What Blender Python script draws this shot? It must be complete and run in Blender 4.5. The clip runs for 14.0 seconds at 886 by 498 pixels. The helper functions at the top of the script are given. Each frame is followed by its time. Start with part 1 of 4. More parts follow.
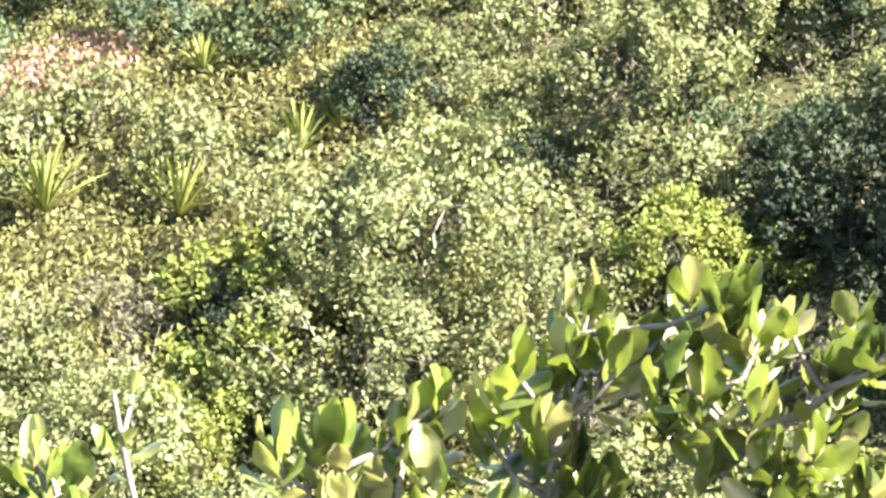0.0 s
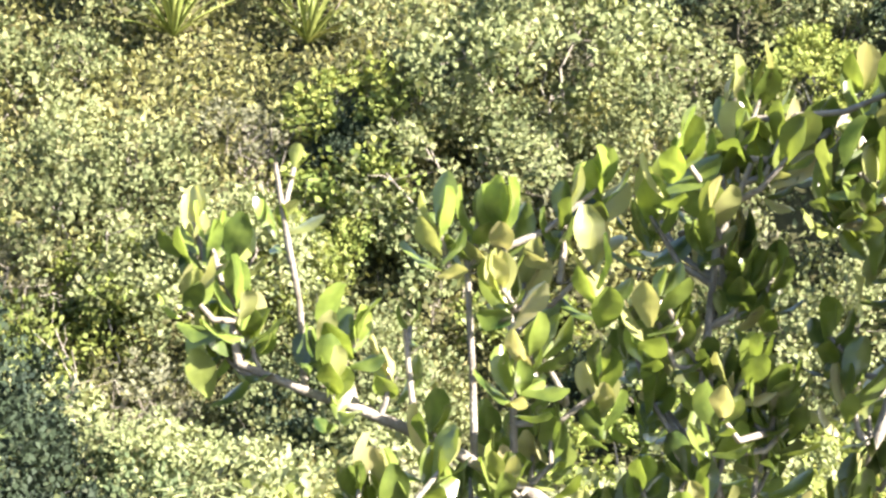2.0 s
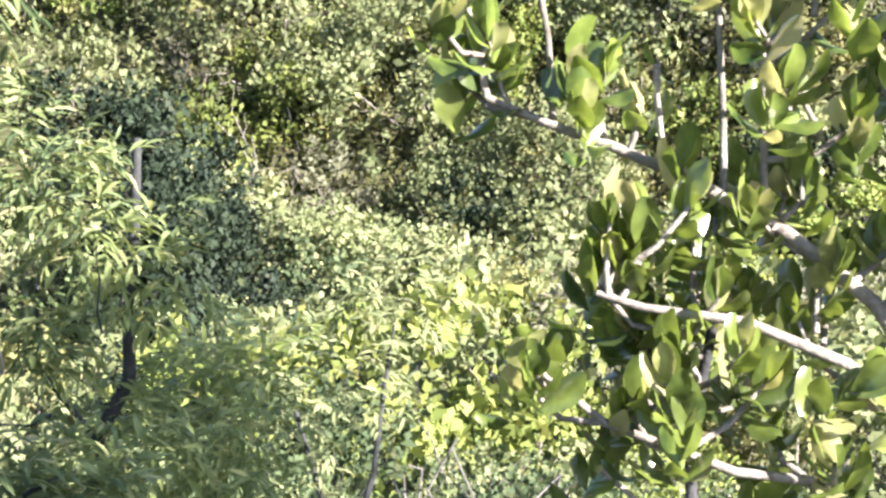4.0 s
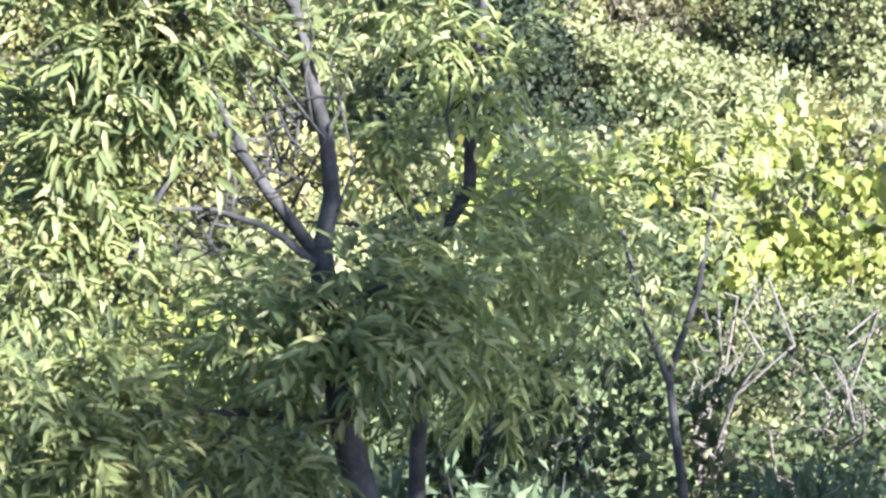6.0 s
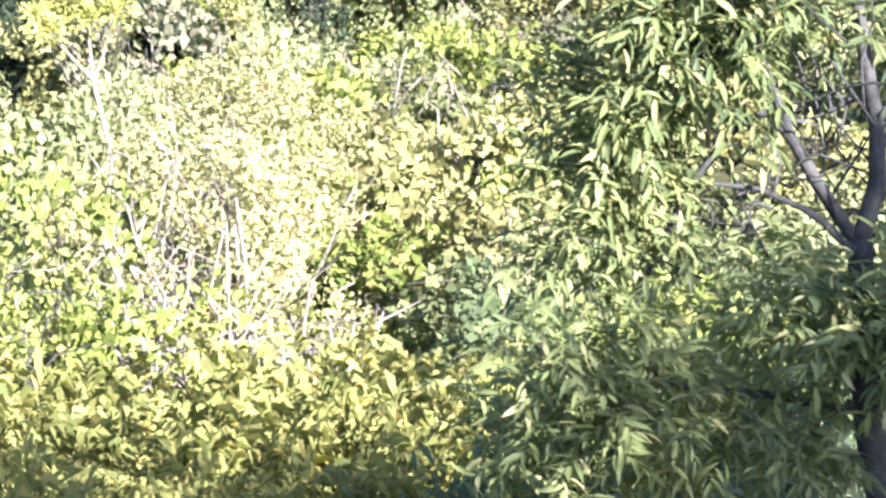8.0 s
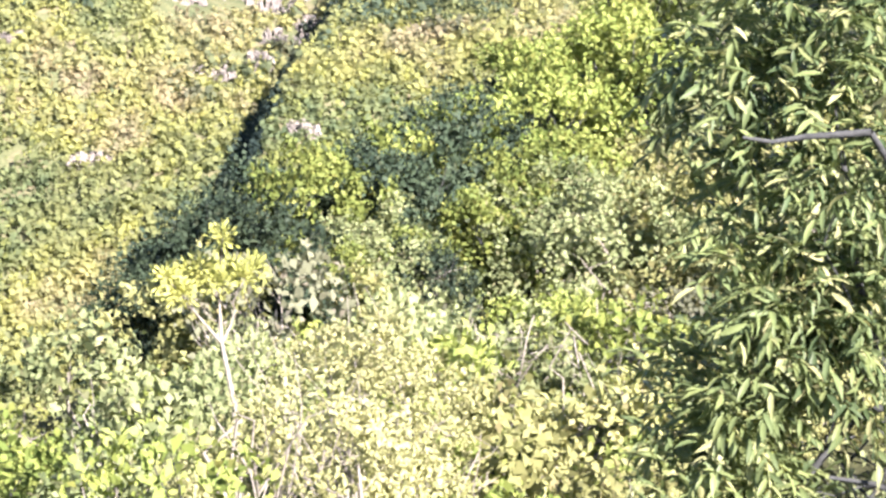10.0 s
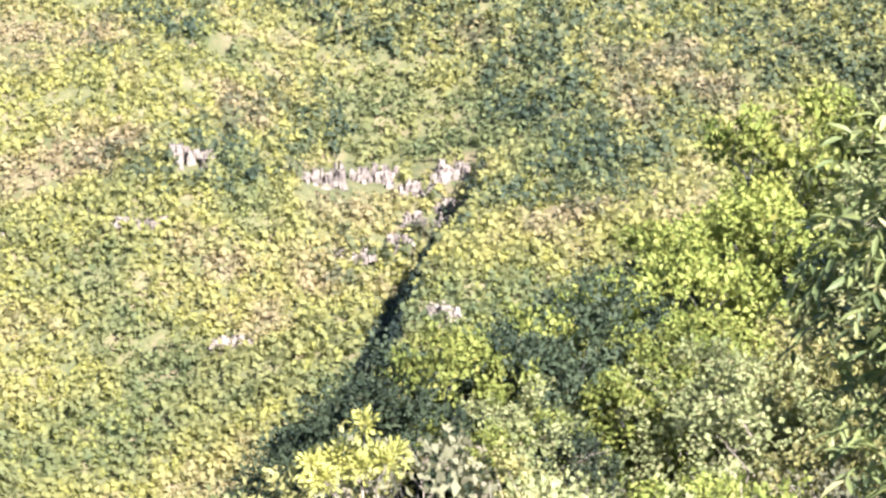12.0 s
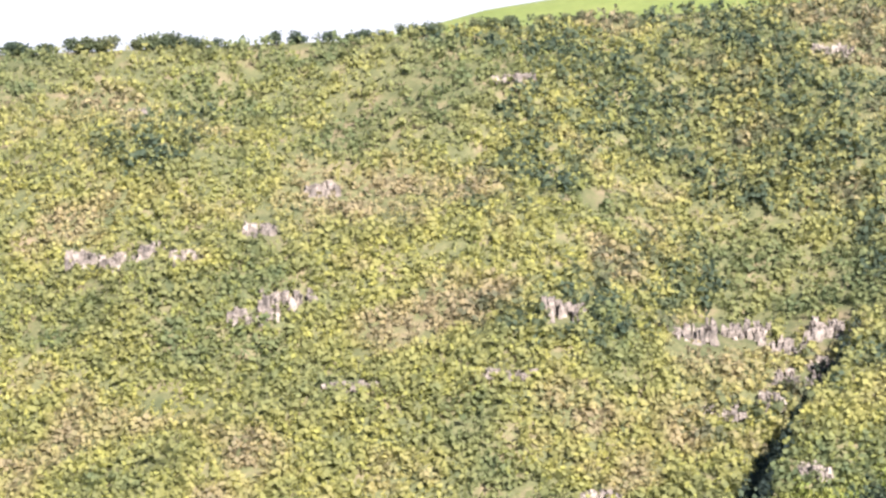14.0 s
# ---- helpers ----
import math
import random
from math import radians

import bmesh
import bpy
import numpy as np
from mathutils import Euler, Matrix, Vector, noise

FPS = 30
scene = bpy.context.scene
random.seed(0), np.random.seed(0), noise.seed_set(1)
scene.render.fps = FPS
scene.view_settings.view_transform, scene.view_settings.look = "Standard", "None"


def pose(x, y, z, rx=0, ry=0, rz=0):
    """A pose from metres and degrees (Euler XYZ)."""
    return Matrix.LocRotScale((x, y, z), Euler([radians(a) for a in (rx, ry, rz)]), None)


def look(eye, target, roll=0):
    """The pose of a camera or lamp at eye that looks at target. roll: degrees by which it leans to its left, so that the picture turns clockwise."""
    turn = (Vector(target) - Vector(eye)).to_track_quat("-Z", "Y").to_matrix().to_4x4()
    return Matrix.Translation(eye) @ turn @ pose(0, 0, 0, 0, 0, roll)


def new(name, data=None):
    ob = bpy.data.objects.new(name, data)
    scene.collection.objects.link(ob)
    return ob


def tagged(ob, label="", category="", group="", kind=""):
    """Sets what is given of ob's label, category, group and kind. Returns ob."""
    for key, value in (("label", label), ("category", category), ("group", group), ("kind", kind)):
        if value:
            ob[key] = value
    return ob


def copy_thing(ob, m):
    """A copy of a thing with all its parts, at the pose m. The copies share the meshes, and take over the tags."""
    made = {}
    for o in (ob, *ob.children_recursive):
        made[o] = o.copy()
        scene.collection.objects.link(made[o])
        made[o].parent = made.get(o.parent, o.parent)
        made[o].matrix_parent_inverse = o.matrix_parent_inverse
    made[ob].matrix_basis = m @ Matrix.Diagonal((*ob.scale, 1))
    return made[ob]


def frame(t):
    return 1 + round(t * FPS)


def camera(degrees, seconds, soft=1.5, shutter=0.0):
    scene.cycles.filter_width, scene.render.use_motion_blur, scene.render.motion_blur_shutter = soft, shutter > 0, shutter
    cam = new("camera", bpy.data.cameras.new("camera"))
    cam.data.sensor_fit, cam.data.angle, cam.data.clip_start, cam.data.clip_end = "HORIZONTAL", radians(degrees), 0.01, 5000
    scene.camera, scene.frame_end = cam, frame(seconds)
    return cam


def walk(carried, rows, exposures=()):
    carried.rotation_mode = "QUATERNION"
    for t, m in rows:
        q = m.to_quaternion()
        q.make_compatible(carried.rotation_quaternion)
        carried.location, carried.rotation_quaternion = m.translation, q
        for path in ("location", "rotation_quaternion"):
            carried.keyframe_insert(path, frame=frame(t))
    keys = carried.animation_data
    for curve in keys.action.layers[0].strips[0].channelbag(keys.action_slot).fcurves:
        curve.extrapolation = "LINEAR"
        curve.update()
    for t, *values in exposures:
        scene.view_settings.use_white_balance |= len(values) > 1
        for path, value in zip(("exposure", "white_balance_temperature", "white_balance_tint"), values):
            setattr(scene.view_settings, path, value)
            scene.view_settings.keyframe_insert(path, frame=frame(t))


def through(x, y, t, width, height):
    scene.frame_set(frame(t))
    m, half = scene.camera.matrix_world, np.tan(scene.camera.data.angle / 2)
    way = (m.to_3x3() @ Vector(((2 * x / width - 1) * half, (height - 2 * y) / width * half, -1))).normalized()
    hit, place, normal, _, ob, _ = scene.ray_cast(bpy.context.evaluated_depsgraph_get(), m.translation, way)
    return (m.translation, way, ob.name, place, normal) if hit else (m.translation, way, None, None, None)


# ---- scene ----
# A wooded gorge seen from its rim. The camera stands at the origin; bearings grow to the left of +y.

def ray(bearing, elevation, distance):
    a, e = radians(bearing), radians(elevation)
    return Vector((-math.sin(a) * math.cos(e), math.cos(a) * math.cos(e), math.sin(e))) * distance


# ---- camera: seconds, eye, bearing, elevation, roll ----
cam = camera(21.8, 14.0, soft=2.7)
PATH = [
    (0.0, 0.259, 0.116, 0.148, 0.01, -6.98, -0.71),
    (0.5, 0.272, 0.148, 0.125, -2.08, -7.83, 0.04),
    (1.0, 0.244, 0.165, 0.103, -0.86, -8.91, 0.03),
    (1.5, 0.213, 0.168, 0.082, 1.13, -9.76, 0.20),
    (2.0, 0.191, 0.157, 0.051, 3.08, -11.02, 0.49),
    (2.5, 0.175, 0.148, 0.025, 4.58, -12.07, 0.85),
    (2.7, 0.161, 0.155, 0.014, 5.08, -12.51, 0.87),
    (4.8, 0.045, 0.110, -0.049, 9.61, -18.31, -0.78),
    (5.0, 0.039, 0.088, -0.048, 10.37, -18.75, -0.68),
    (5.5, 0.004, 0.078, -0.059, 12.60, -19.81, -0.40),
    (6.0, -0.017, 0.020, -0.055, 15.50, -20.40, -0.33),
    (6.5, -0.071, 0.013, -0.055, 18.27, -20.61, 0.13),
    (7.0, -0.116, 0.007, -0.061, 21.82, -20.81, 0.47),
    (7.5, -0.151, -0.013, -0.064, 24.99, -21.16, 0.35),
    (8.0, -0.185, -0.020, -0.070, 28.28, -20.96, 0.25),
    (8.2, -0.211, -0.016, -0.078, 29.59, -20.86, 0.30),
    (10.3, -0.126, -0.061, 0.035, 32.03, -13.76, 0.73),
    (10.5, -0.128, -0.064, 0.040, 32.43, -13.48, 0.66),
    (11.0, -0.126, -0.081, 0.059, 33.51, -12.29, 0.04),
    (11.5, -0.130, -0.087, 0.075, 34.40, -11.10, -0.19),
    (12.0, -0.129, -0.090, 0.070, 35.22, -9.93, -0.52),
    (12.5, -0.129, -0.088, 0.065, 36.23, -8.75, -0.08),
    (13.0, -0.129, -0.083, 0.064, 38.42, -7.28, 0.17),
    (13.5, -0.142, -0.075, 0.092, 40.87, -6.11, -0.18),
    (14.0, -0.139, -0.066, 0.095, 44.48, -5.99, -0.78),
]
walk(cam, [(t, look((x, y, z), Vector((x, y, z)) + ray(b, e, 10), roll)) for t, x, y, z, b, e, roll in PATH],
     exposures=[(0, 3.28, 6350, 12), (2.7, 2.92, 6300, 12), (4.8, 2.74, 5650, 18), (6, 2.88, 5600, 19), (8.2, 2.96, 5700, 20), (10.3, 2.6, 5950, 18), (13, 2.38, 6050, 18), (14, 2.05, 6150, 18)])

# ---- world and sun ----
SUN_BEARING, SUN_HEIGHT = -113.0, 36.0
world = bpy.data.worlds.new("sky")
scene.world = world
world.use_nodes = True
wn = world.node_tree.nodes
sky = wn.new("ShaderNodeTexSky")
sky.sky_type, sky.sun_disc = "NISHITA", False
sky.sun_elevation, sky.sun_rotation = radians(SUN_HEIGHT), radians(-SUN_BEARING)
sky.air_density, sky.dust_density = 1.0, 1.5
wn["Background"].inputs["Strength"].default_value = 0.05
world.node_tree.links.new(sky.outputs[0], wn["Background"].inputs[0])
sun = new("sun", bpy.data.lights.new("sun", "SUN"))
sun.data.energy, sun.data.angle, sun.data.color = 5.0, radians(0.6), (1.0, 0.89, 0.73)
sun.matrix_world = look(ray(SUN_BEARING, SUN_HEIGHT, 100), (0, 0, 0))


# ---- bright hazy sky behind the far rim ----
def sky_backdrop():
    me = bpy.data.meshes.new("backdrop")
    pts = [(-math.sin(radians(b)) * 4200, math.cos(radians(b)) * 4200, z) for b in range(20, 83, 2) for z in (-400, 700)]
    me.from_pydata(pts, [], [(i, i + 2, i + 3, i + 1) for i in range(0, len(pts) - 2, 2)])
    mat = bpy.data.materials.new("hazy_sky")
    mat.use_nodes = True
    mat.node_tree.nodes.remove(mat.node_tree.nodes["Principled BSDF"])
    glow = mat.node_tree.nodes.new("ShaderNodeEmission")
    glow.inputs[0].default_value, glow.inputs[1].default_value = (0.93, 0.97, 1.0, 1), 0.3
    mat.node_tree.links.new(glow.outputs[0], mat.node_tree.nodes["Material Output"].inputs[0])
    me.materials.append(mat)
    tagged(new("backdrop", me), "pale hazy white sky beyond the gorge", "sky", kind="structure")


sky_backdrop()


# ---- materials ----
def ramp(nt, fac, stops):
    node = nt.nodes.new("ShaderNodeValToRGB")
    els = node.color_ramp.elements
    while len(els) < len(stops):
        els.new(0.5)
    for el, (p, c) in zip(els, stops):
        el.position, el.color = p, (*c, 1)
    nt.links.new(fac, node.inputs[0])
    return node.outputs[0]


def noise_out(nt, scale, detail=4.0, rough=0.6, local=False):
    tc = nt.nodes.new("ShaderNodeTexCoord" if local else "ShaderNodeNewGeometry")
    n = nt.nodes.new("ShaderNodeTexNoise")
    n.inputs["Scale"].default_value, n.inputs["Detail"].default_value, n.inputs["Roughness"].default_value = scale, detail, rough
    nt.links.new(tc.outputs["Object" if local else "Position"], n.inputs["Vector"])
    return n.outputs["Fac"]


def mixed(nt, a, b, fac, mode="MIX"):
    m = nt.nodes.new("ShaderNodeMix")
    m.data_type, m.blend_type = "RGBA", mode
    for sock, v in ((m.inputs[0], fac), (m.inputs[6], a), (m.inputs[7], b)):
        if isinstance(v, (int, float)):
            sock.default_value = v
        elif isinstance(v, tuple):
            sock.default_value = (*v, 1)
        else:
            nt.links.new(v, sock)
    return m.outputs[2]


def leaf_material(name, dark, light, old_or_lit, rough=0.62, through=0.2, patch=0.4, spec=0.12, old_or_lit_share=0.08):
    """Foliage: leaf to leaf from dark to light, some aged ones (painted sunlit ones on broad and long leaves), patches
    of growth at a larger scale, light through the blade.
    """
    dark, light, old_or_lit = ((r * 1.15, g, b * 1.7) for r, g, b in (dark, light, old_or_lit))
    mat = bpy.data.materials.new(name)
    mat.use_nodes = True
    nt = mat.node_tree
    geo = nt.nodes.new("ShaderNodeNewGeometry")
    info = nt.nodes.new("ShaderNodeObjectInfo")
    each = nt.nodes.new("ShaderNodeMath")
    each.operation = "ADD"
    nt.links.new(geo.outputs["Random Per Island"], each.inputs[0])
    nt.links.new(info.outputs["Random"], each.inputs[1])
    wrap = nt.nodes.new("ShaderNodeMath")
    wrap.operation = "FRACT"
    nt.links.new(each.outputs[0], wrap.inputs[0])
    col = ramp(nt, wrap.outputs[0], [(0.0, dark), (1 - old_or_lit_share - 0.06, light), (1 - old_or_lit_share, old_or_lit), (1.0, light)])
    zone = ramp(nt, noise_out(nt, patch, 3), [(0.35, tuple(c * 0.75 for c in dark)), (0.65, light)])
    col = mixed(nt, col, zone, 0.52)
    tone = nt.nodes.new("ShaderNodeHueSaturation")
    nt.links.new(col, tone.inputs["Color"])
    vary = nt.nodes.new("ShaderNodeMapRange")
    vary.inputs[3].default_value, vary.inputs[4].default_value = 0.75, 1.25
    nt.links.new(info.outputs["Random"], vary.inputs[0])
    nt.links.new(vary.outputs[0], tone.inputs["Value"])
    bsdf = nt.nodes["Principled BSDF"]
    nt.links.new(tone.outputs[0], bsdf.inputs["Base Color"])
    bsdf.inputs["Roughness"].default_value = rough
    bsdf.inputs["Specular IOR Level"].default_value = spec
    tr = nt.nodes.new("ShaderNodeBsdfTranslucent")
    warm = mixed(nt, tone.outputs[0], (1.0, 0.95, 0.5), 0.6, "MULTIPLY")
    bright = nt.nodes.new("ShaderNodeHueSaturation")
    bright.inputs["Value"].default_value = 1.7
    nt.links.new(warm, bright.inputs["Color"])
    nt.links.new(bright.outputs[0], tr.inputs["Color"])
    mx = nt.nodes.new("ShaderNodeMixShader")
    mx.inputs[0].default_value = through
    nt.links.new(bsdf.outputs[0], mx.inputs[1])
    nt.links.new(tr.outputs[0], mx.inputs[2])
    nt.links.new(mx.outputs[0], nt.nodes["Material Output"].inputs[0])
    return mat


def far_leaf_material(name, dark, mid, light, dry):
    """Woods a long way off: drifts of growth tens of metres wide, then tree by tree, then leaf masses."""
    mat = bpy.data.materials.new(name)
    mat.use_nodes = True
    nt = mat.node_tree
    drift = ramp(nt, noise_out(nt, 0.022, 3, 0.55), [(0.37, dark), (0.47, mid), (0.55, light), (0.65, dry)])
    tree = ramp(nt, noise_out(nt, 0.16, 2, 0.5), [(0.34, dark), (0.5, mid), (0.66, light)])
    col = mixed(nt, drift, tree, 0.3)
    geo = nt.nodes.new("ShaderNodeNewGeometry")
    each = ramp(nt, geo.outputs["Random Per Island"], [(0.0, (0.84, 0.85, 0.87)), (1.0, (1.12, 1.1, 1.06))])
    col = mixed(nt, col, each, 1.0, "MULTIPLY")
    bsdf = nt.nodes["Principled BSDF"]
    nt.links.new(col, bsdf.inputs["Base Color"])
    bsdf.inputs["Roughness"].default_value, bsdf.inputs["Specular IOR Level"].default_value = 0.75, 0.15
    tr = nt.nodes.new("ShaderNodeBsdfTranslucent")
    nt.links.new(col, tr.inputs["Color"])
    mx = nt.nodes.new("ShaderNodeMixShader")
    mx.inputs[0].default_value = 0.58
    nt.links.new(bsdf.outputs[0], mx.inputs[1])
    nt.links.new(tr.outputs[0], mx.inputs[2])
    nt.links.new(mx.outputs[0], nt.nodes["Material Output"].inputs[0])
    return mat


def rough_material(name, stops, scale, rough=0.85, bump=0.4, fine=6.0, dist=0.02, local=False):
    """Bark, soil and stone: two sizes of mottling and relief."""
    mat = bpy.data.materials.new(name)
    mat.use_nodes = True
    nt = mat.node_tree
    a, b = noise_out(nt, scale, 6, 0.65, local), noise_out(nt, scale * fine, 5, 0.6, local)
    c1 = ramp(nt, a, stops)
    c2 = ramp(nt, b, [(0.3, (0.55, 0.55, 0.55)), (0.7, (1.0, 1.0, 1.0))])
    bsdf = nt.nodes["Principled BSDF"]
    nt.links.new(mixed(nt, c1, c2, 0.8, "MULTIPLY"), bsdf.inputs["Base Color"])
    bsdf.inputs["Roughness"].default_value = rough
    bsdf.inputs["Specular IOR Level"].default_value = 0.2
    bp = nt.nodes.new("ShaderNodeBump")
    bp.inputs["Strength"].default_value, bp.inputs["Distance"].default_value = bump, dist
    nt.links.new(b, bp.inputs["Height"])
    nt.links.new(bp.outputs[0], bsdf.inputs["Normal"])
    return mat


M_OLIVE = leaf_material("olive_scrub_leaves", (0.075, 0.115, 0.03), (0.185, 0.235, 0.068), (0.23, 0.22, 0.085), through=0.2)
M_LIME = leaf_material("fresh_green_leaves", (0.062, 0.112, 0.016), (0.19, 0.25, 0.04), (0.25, 0.255, 0.05), through=0.2)
M_DARK = leaf_material("dark_green_leaves", (0.028, 0.052, 0.017), (0.085, 0.13, 0.036), (0.13, 0.145, 0.045), through=0.22)
M_GREY = leaf_material("grey_green_leaves", (0.08, 0.1, 0.04), (0.165, 0.195, 0.075), (0.2, 0.185, 0.1), through=0.3)
M_TEAL = leaf_material("blue_green_leaves", (0.04, 0.08, 0.03), (0.1, 0.155, 0.052), (0.14, 0.17, 0.055))
M_YELLOW = leaf_material("yellow_green_leaves", (0.13, 0.16, 0.035), (0.24, 0.275, 0.07), (0.28, 0.26, 0.09), through=0.2)
# pale leaves, lightened further to carry the sun's glare in their colour
M_GLARE = leaf_material("pale_glare_leaves", (0.19, 0.23, 0.055), (0.35, 0.4, 0.115), (0.44, 0.44, 0.19))
# in the next two the pale share paints sunlit leaves into the colour
M_LONG = leaf_material("long_tree_leaves", (0.017, 0.05, 0.018), (0.2, 0.27, 0.062), (0.45, 0.47, 0.155), rough=0.45, through=0.3, spec=0.2, old_or_lit_share=0.12)
M_BROAD = leaf_material("broad_glossy_leaves", (0.01, 0.034, 0.006), (0.19, 0.28, 0.032), (0.58, 0.58, 0.2), rough=0.28, through=0.32, patch=14, spec=0.8, old_or_lit_share=0.22)
M_GOLD = leaf_material("golden_tuft_leaves", (0.17, 0.22, 0.035), (0.3, 0.35, 0.065), (0.33, 0.35, 0.08))
M_FERN = leaf_material("bracken_fronds", (0.085, 0.13, 0.025), (0.28, 0.32, 0.07), (0.38, 0.33, 0.07), through=0.4)
M_FAR = far_leaf_material("far_wood_leaves", (0.13, 0.175, 0.095), (0.235, 0.255, 0.115), (0.325, 0.33, 0.125), (0.35, 0.29, 0.205))
M_FARY = far_leaf_material("far_yellow_leaves", (0.2, 0.24, 0.095), (0.3, 0.32, 0.11), (0.37, 0.375, 0.125), (0.38, 0.315, 0.21))
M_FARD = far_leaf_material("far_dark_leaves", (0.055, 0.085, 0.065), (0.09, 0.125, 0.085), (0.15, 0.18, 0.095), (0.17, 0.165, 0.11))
# the ravine's shadow put into the leaf colour
M_RAVINE_SHADE = far_leaf_material("ravine_shade_leaves", (0.025, 0.042, 0.04), (0.04, 0.06, 0.052), (0.06, 0.085, 0.06), (0.08, 0.09, 0.06))
# shadow sides of crowns and dark pockets, painted as near-black leaves
M_CROWN_SHADE = leaf_material("crown_shade_leaves", (0.012, 0.024, 0.011), (0.036, 0.06, 0.02), (0.065, 0.08, 0.026), through=0.1)
M_STRAW = leaf_material("dry_pinkish_grass", (0.26, 0.22, 0.11), (0.4, 0.33, 0.17), (0.3, 0.32, 0.11), through=0.3, patch=0.7)
M_AGAVE = leaf_material("agave_blades", (0.08, 0.125, 0.02), (0.2, 0.26, 0.045), (0.27, 0.28, 0.07), rough=0.4, through=0.1)
M_BARK = rough_material("grey_bark", [(0.3, (0.028, 0.03, 0.032)), (0.7, (0.085, 0.088, 0.09))], 9, fine=5)
M_PALE = rough_material("pale_twig_bark", [(0.3, (0.15, 0.132, 0.11)), (0.7, (0.34, 0.315, 0.28))], 14, fine=5)
M_TWIG = rough_material("grey_twig_bark", [(0.3, (0.08, 0.075, 0.07)), (0.7, (0.2, 0.19, 0.175))], 14, fine=5)
M_SOIL = rough_material("dry_soil_and_litter", [(0.3, (0.03, 0.036, 0.016)), (0.6, (0.065, 0.065, 0.03)), (0.85, (0.19, 0.155, 0.10))], 0.15, fine=20, bump=0.6, dist=0.1)
M_FARSOIL = rough_material("bare_far_slope", [(0.34, (0.065, 0.08, 0.04)), (0.52, (0.11, 0.118, 0.058)), (0.72, (0.19, 0.155, 0.105))], 0.09, fine=9, bump=0.6, dist=0.3)
M_ROCK = rough_material("weathered_cliff_rock", [(0.34, (0.07, 0.066, 0.066)), (0.5, (0.2, 0.18, 0.168)), (0.7, (0.36, 0.325, 0.3))], 0.25, fine=8, bump=0.8, dist=0.4)
M_FIELD = rough_material("pasture_grass", [(0.3, (0.13, 0.18, 0.045)), (0.7, (0.18, 0.22, 0.065))], 0.02, fine=12, bump=0.2)


# ---- helpers ----
def mesh_np(name, verts, faces, mat, smooth=False):
    """A mesh from arrays: (n, 3) corners and (m, 3 or 4) faces."""
    verts, faces = np.asarray(verts, dtype=np.float32), np.asarray(faces, dtype=np.int32)
    me = bpy.data.meshes.new(name)
    m, k = faces.shape
    me.vertices.add(len(verts))
    me.vertices.foreach_set("co", verts.ravel())
    me.loops.add(m * k)
    me.loops.foreach_set("vertex_index", faces.ravel())
    me.polygons.add(m)
    me.polygons.foreach_set("loop_start", np.arange(0, m * k, k, dtype=np.int32))
    me.update(calc_edges=True)
    me.validate()
    me.materials.append(mat)
    if smooth:
        me.polygons.foreach_set("use_smooth", np.ones(m, dtype=bool))
    return me


def part(name, me, parent, label=""):
    ob = new(name, me)
    ob.parent = parent
    return tagged(ob, label)


def unit(v):
    return v / np.maximum(np.linalg.norm(v, axis=-1, keepdims=True), 1e-9)


def blades(rng, base, along, up, length, width, fold=0.25, droop=0.0, rows=1):
    """Leaves as folded, bent blades: base (n,3), along and up (n,3) directions. One row gives a folded lozenge, more rows a curved blade."""
    n = len(base)
    along = unit(along)
    side = unit(np.cross(along, up + rng.normal(0, 0.01, (n, 3))))
    face = np.cross(side, along)
    length, width = np.broadcast_to(length, n)[:, None], np.broadcast_to(width, n)[:, None]
    if rows == 1:
        mid = base + along * length * 0.55
        tip = base + along * length - face * length * droop
        v = np.stack([base, mid + side * width / 2 + face * width * fold, tip, mid - side * width / 2 + face * width * fold], 1)
        f = np.array([[0, 1, 2, 3]])
        k = 4
    else:
        vs = []
        for i in range(rows + 1):
            s = i / rows
            w = width * (0.5 * math.sin(math.pi * min(1.0, s * 0.93 + 0.06)) ** 0.8 + 0.01)
            p = base + along * length * s - face * length * droop * s * s
            vs += [p + side * w + face * w * fold * 2, p, p - side * w + face * w * fold * 2]
        v = np.stack(vs, 1)
        f = np.array([[a + 3 * i, a + 1 + 3 * i, a + 4 + 3 * i, a + 3 + 3 * i] for i in range(rows) for a in (0, 1)])
        k = 3 * (rows + 1)
    faces = (f[None] + np.arange(n)[:, None, None] * k).reshape(-1, 4)
    return v.reshape(-1, 3), faces


def join(pieces):
    vs, fs, off = [], [], 0
    for v, f in pieces:
        vs.append(v)
        fs.append(f + off)
        off += len(v)
    return np.concatenate(vs), np.concatenate(fs)


def tube(points, radii, sides=6):
    """A limb: a tapered tube through points, closed at its end."""
    pts = [Vector(p) for p in points]
    v, f = [], []
    for i, p in enumerate(pts):
        d = (pts[min(i + 1, len(pts) - 1)] - pts[max(i - 1, 0)]).normalized()
        a = d.cross(Vector((0.3, 0.9, 0.1))).normalized()
        b = d.cross(a)
        v += [tuple(p + (a * math.cos(t) + b * math.sin(t)) * radii[i]) for t in (2 * math.pi * j / sides for j in range(sides))]
    for i in range(len(pts) - 1):
        for j in range(sides):
            f.append((i * sides + j, i * sides + (j + 1) % sides, (i + 1) * sides + (j + 1) % sides, (i + 1) * sides + j))
    return np.array(v), np.array(f)


def bent(rng, a, b, r0, r1, steps=5, wob=0.06, sides=6):
    """A crooked tapered limb from a to b."""
    a, b = np.array(a, float), np.array(b, float)
    size = np.linalg.norm(b - a)
    pts, rad = [], []
    for i in range(steps + 1):
        s = i / steps
        pts.append(a + (b - a) * s + rng.normal(0, wob * size, 3) * (0 < i < steps))
        rad.append(r0 + (r1 - r0) * s)
    return tube(pts, rad, sides)


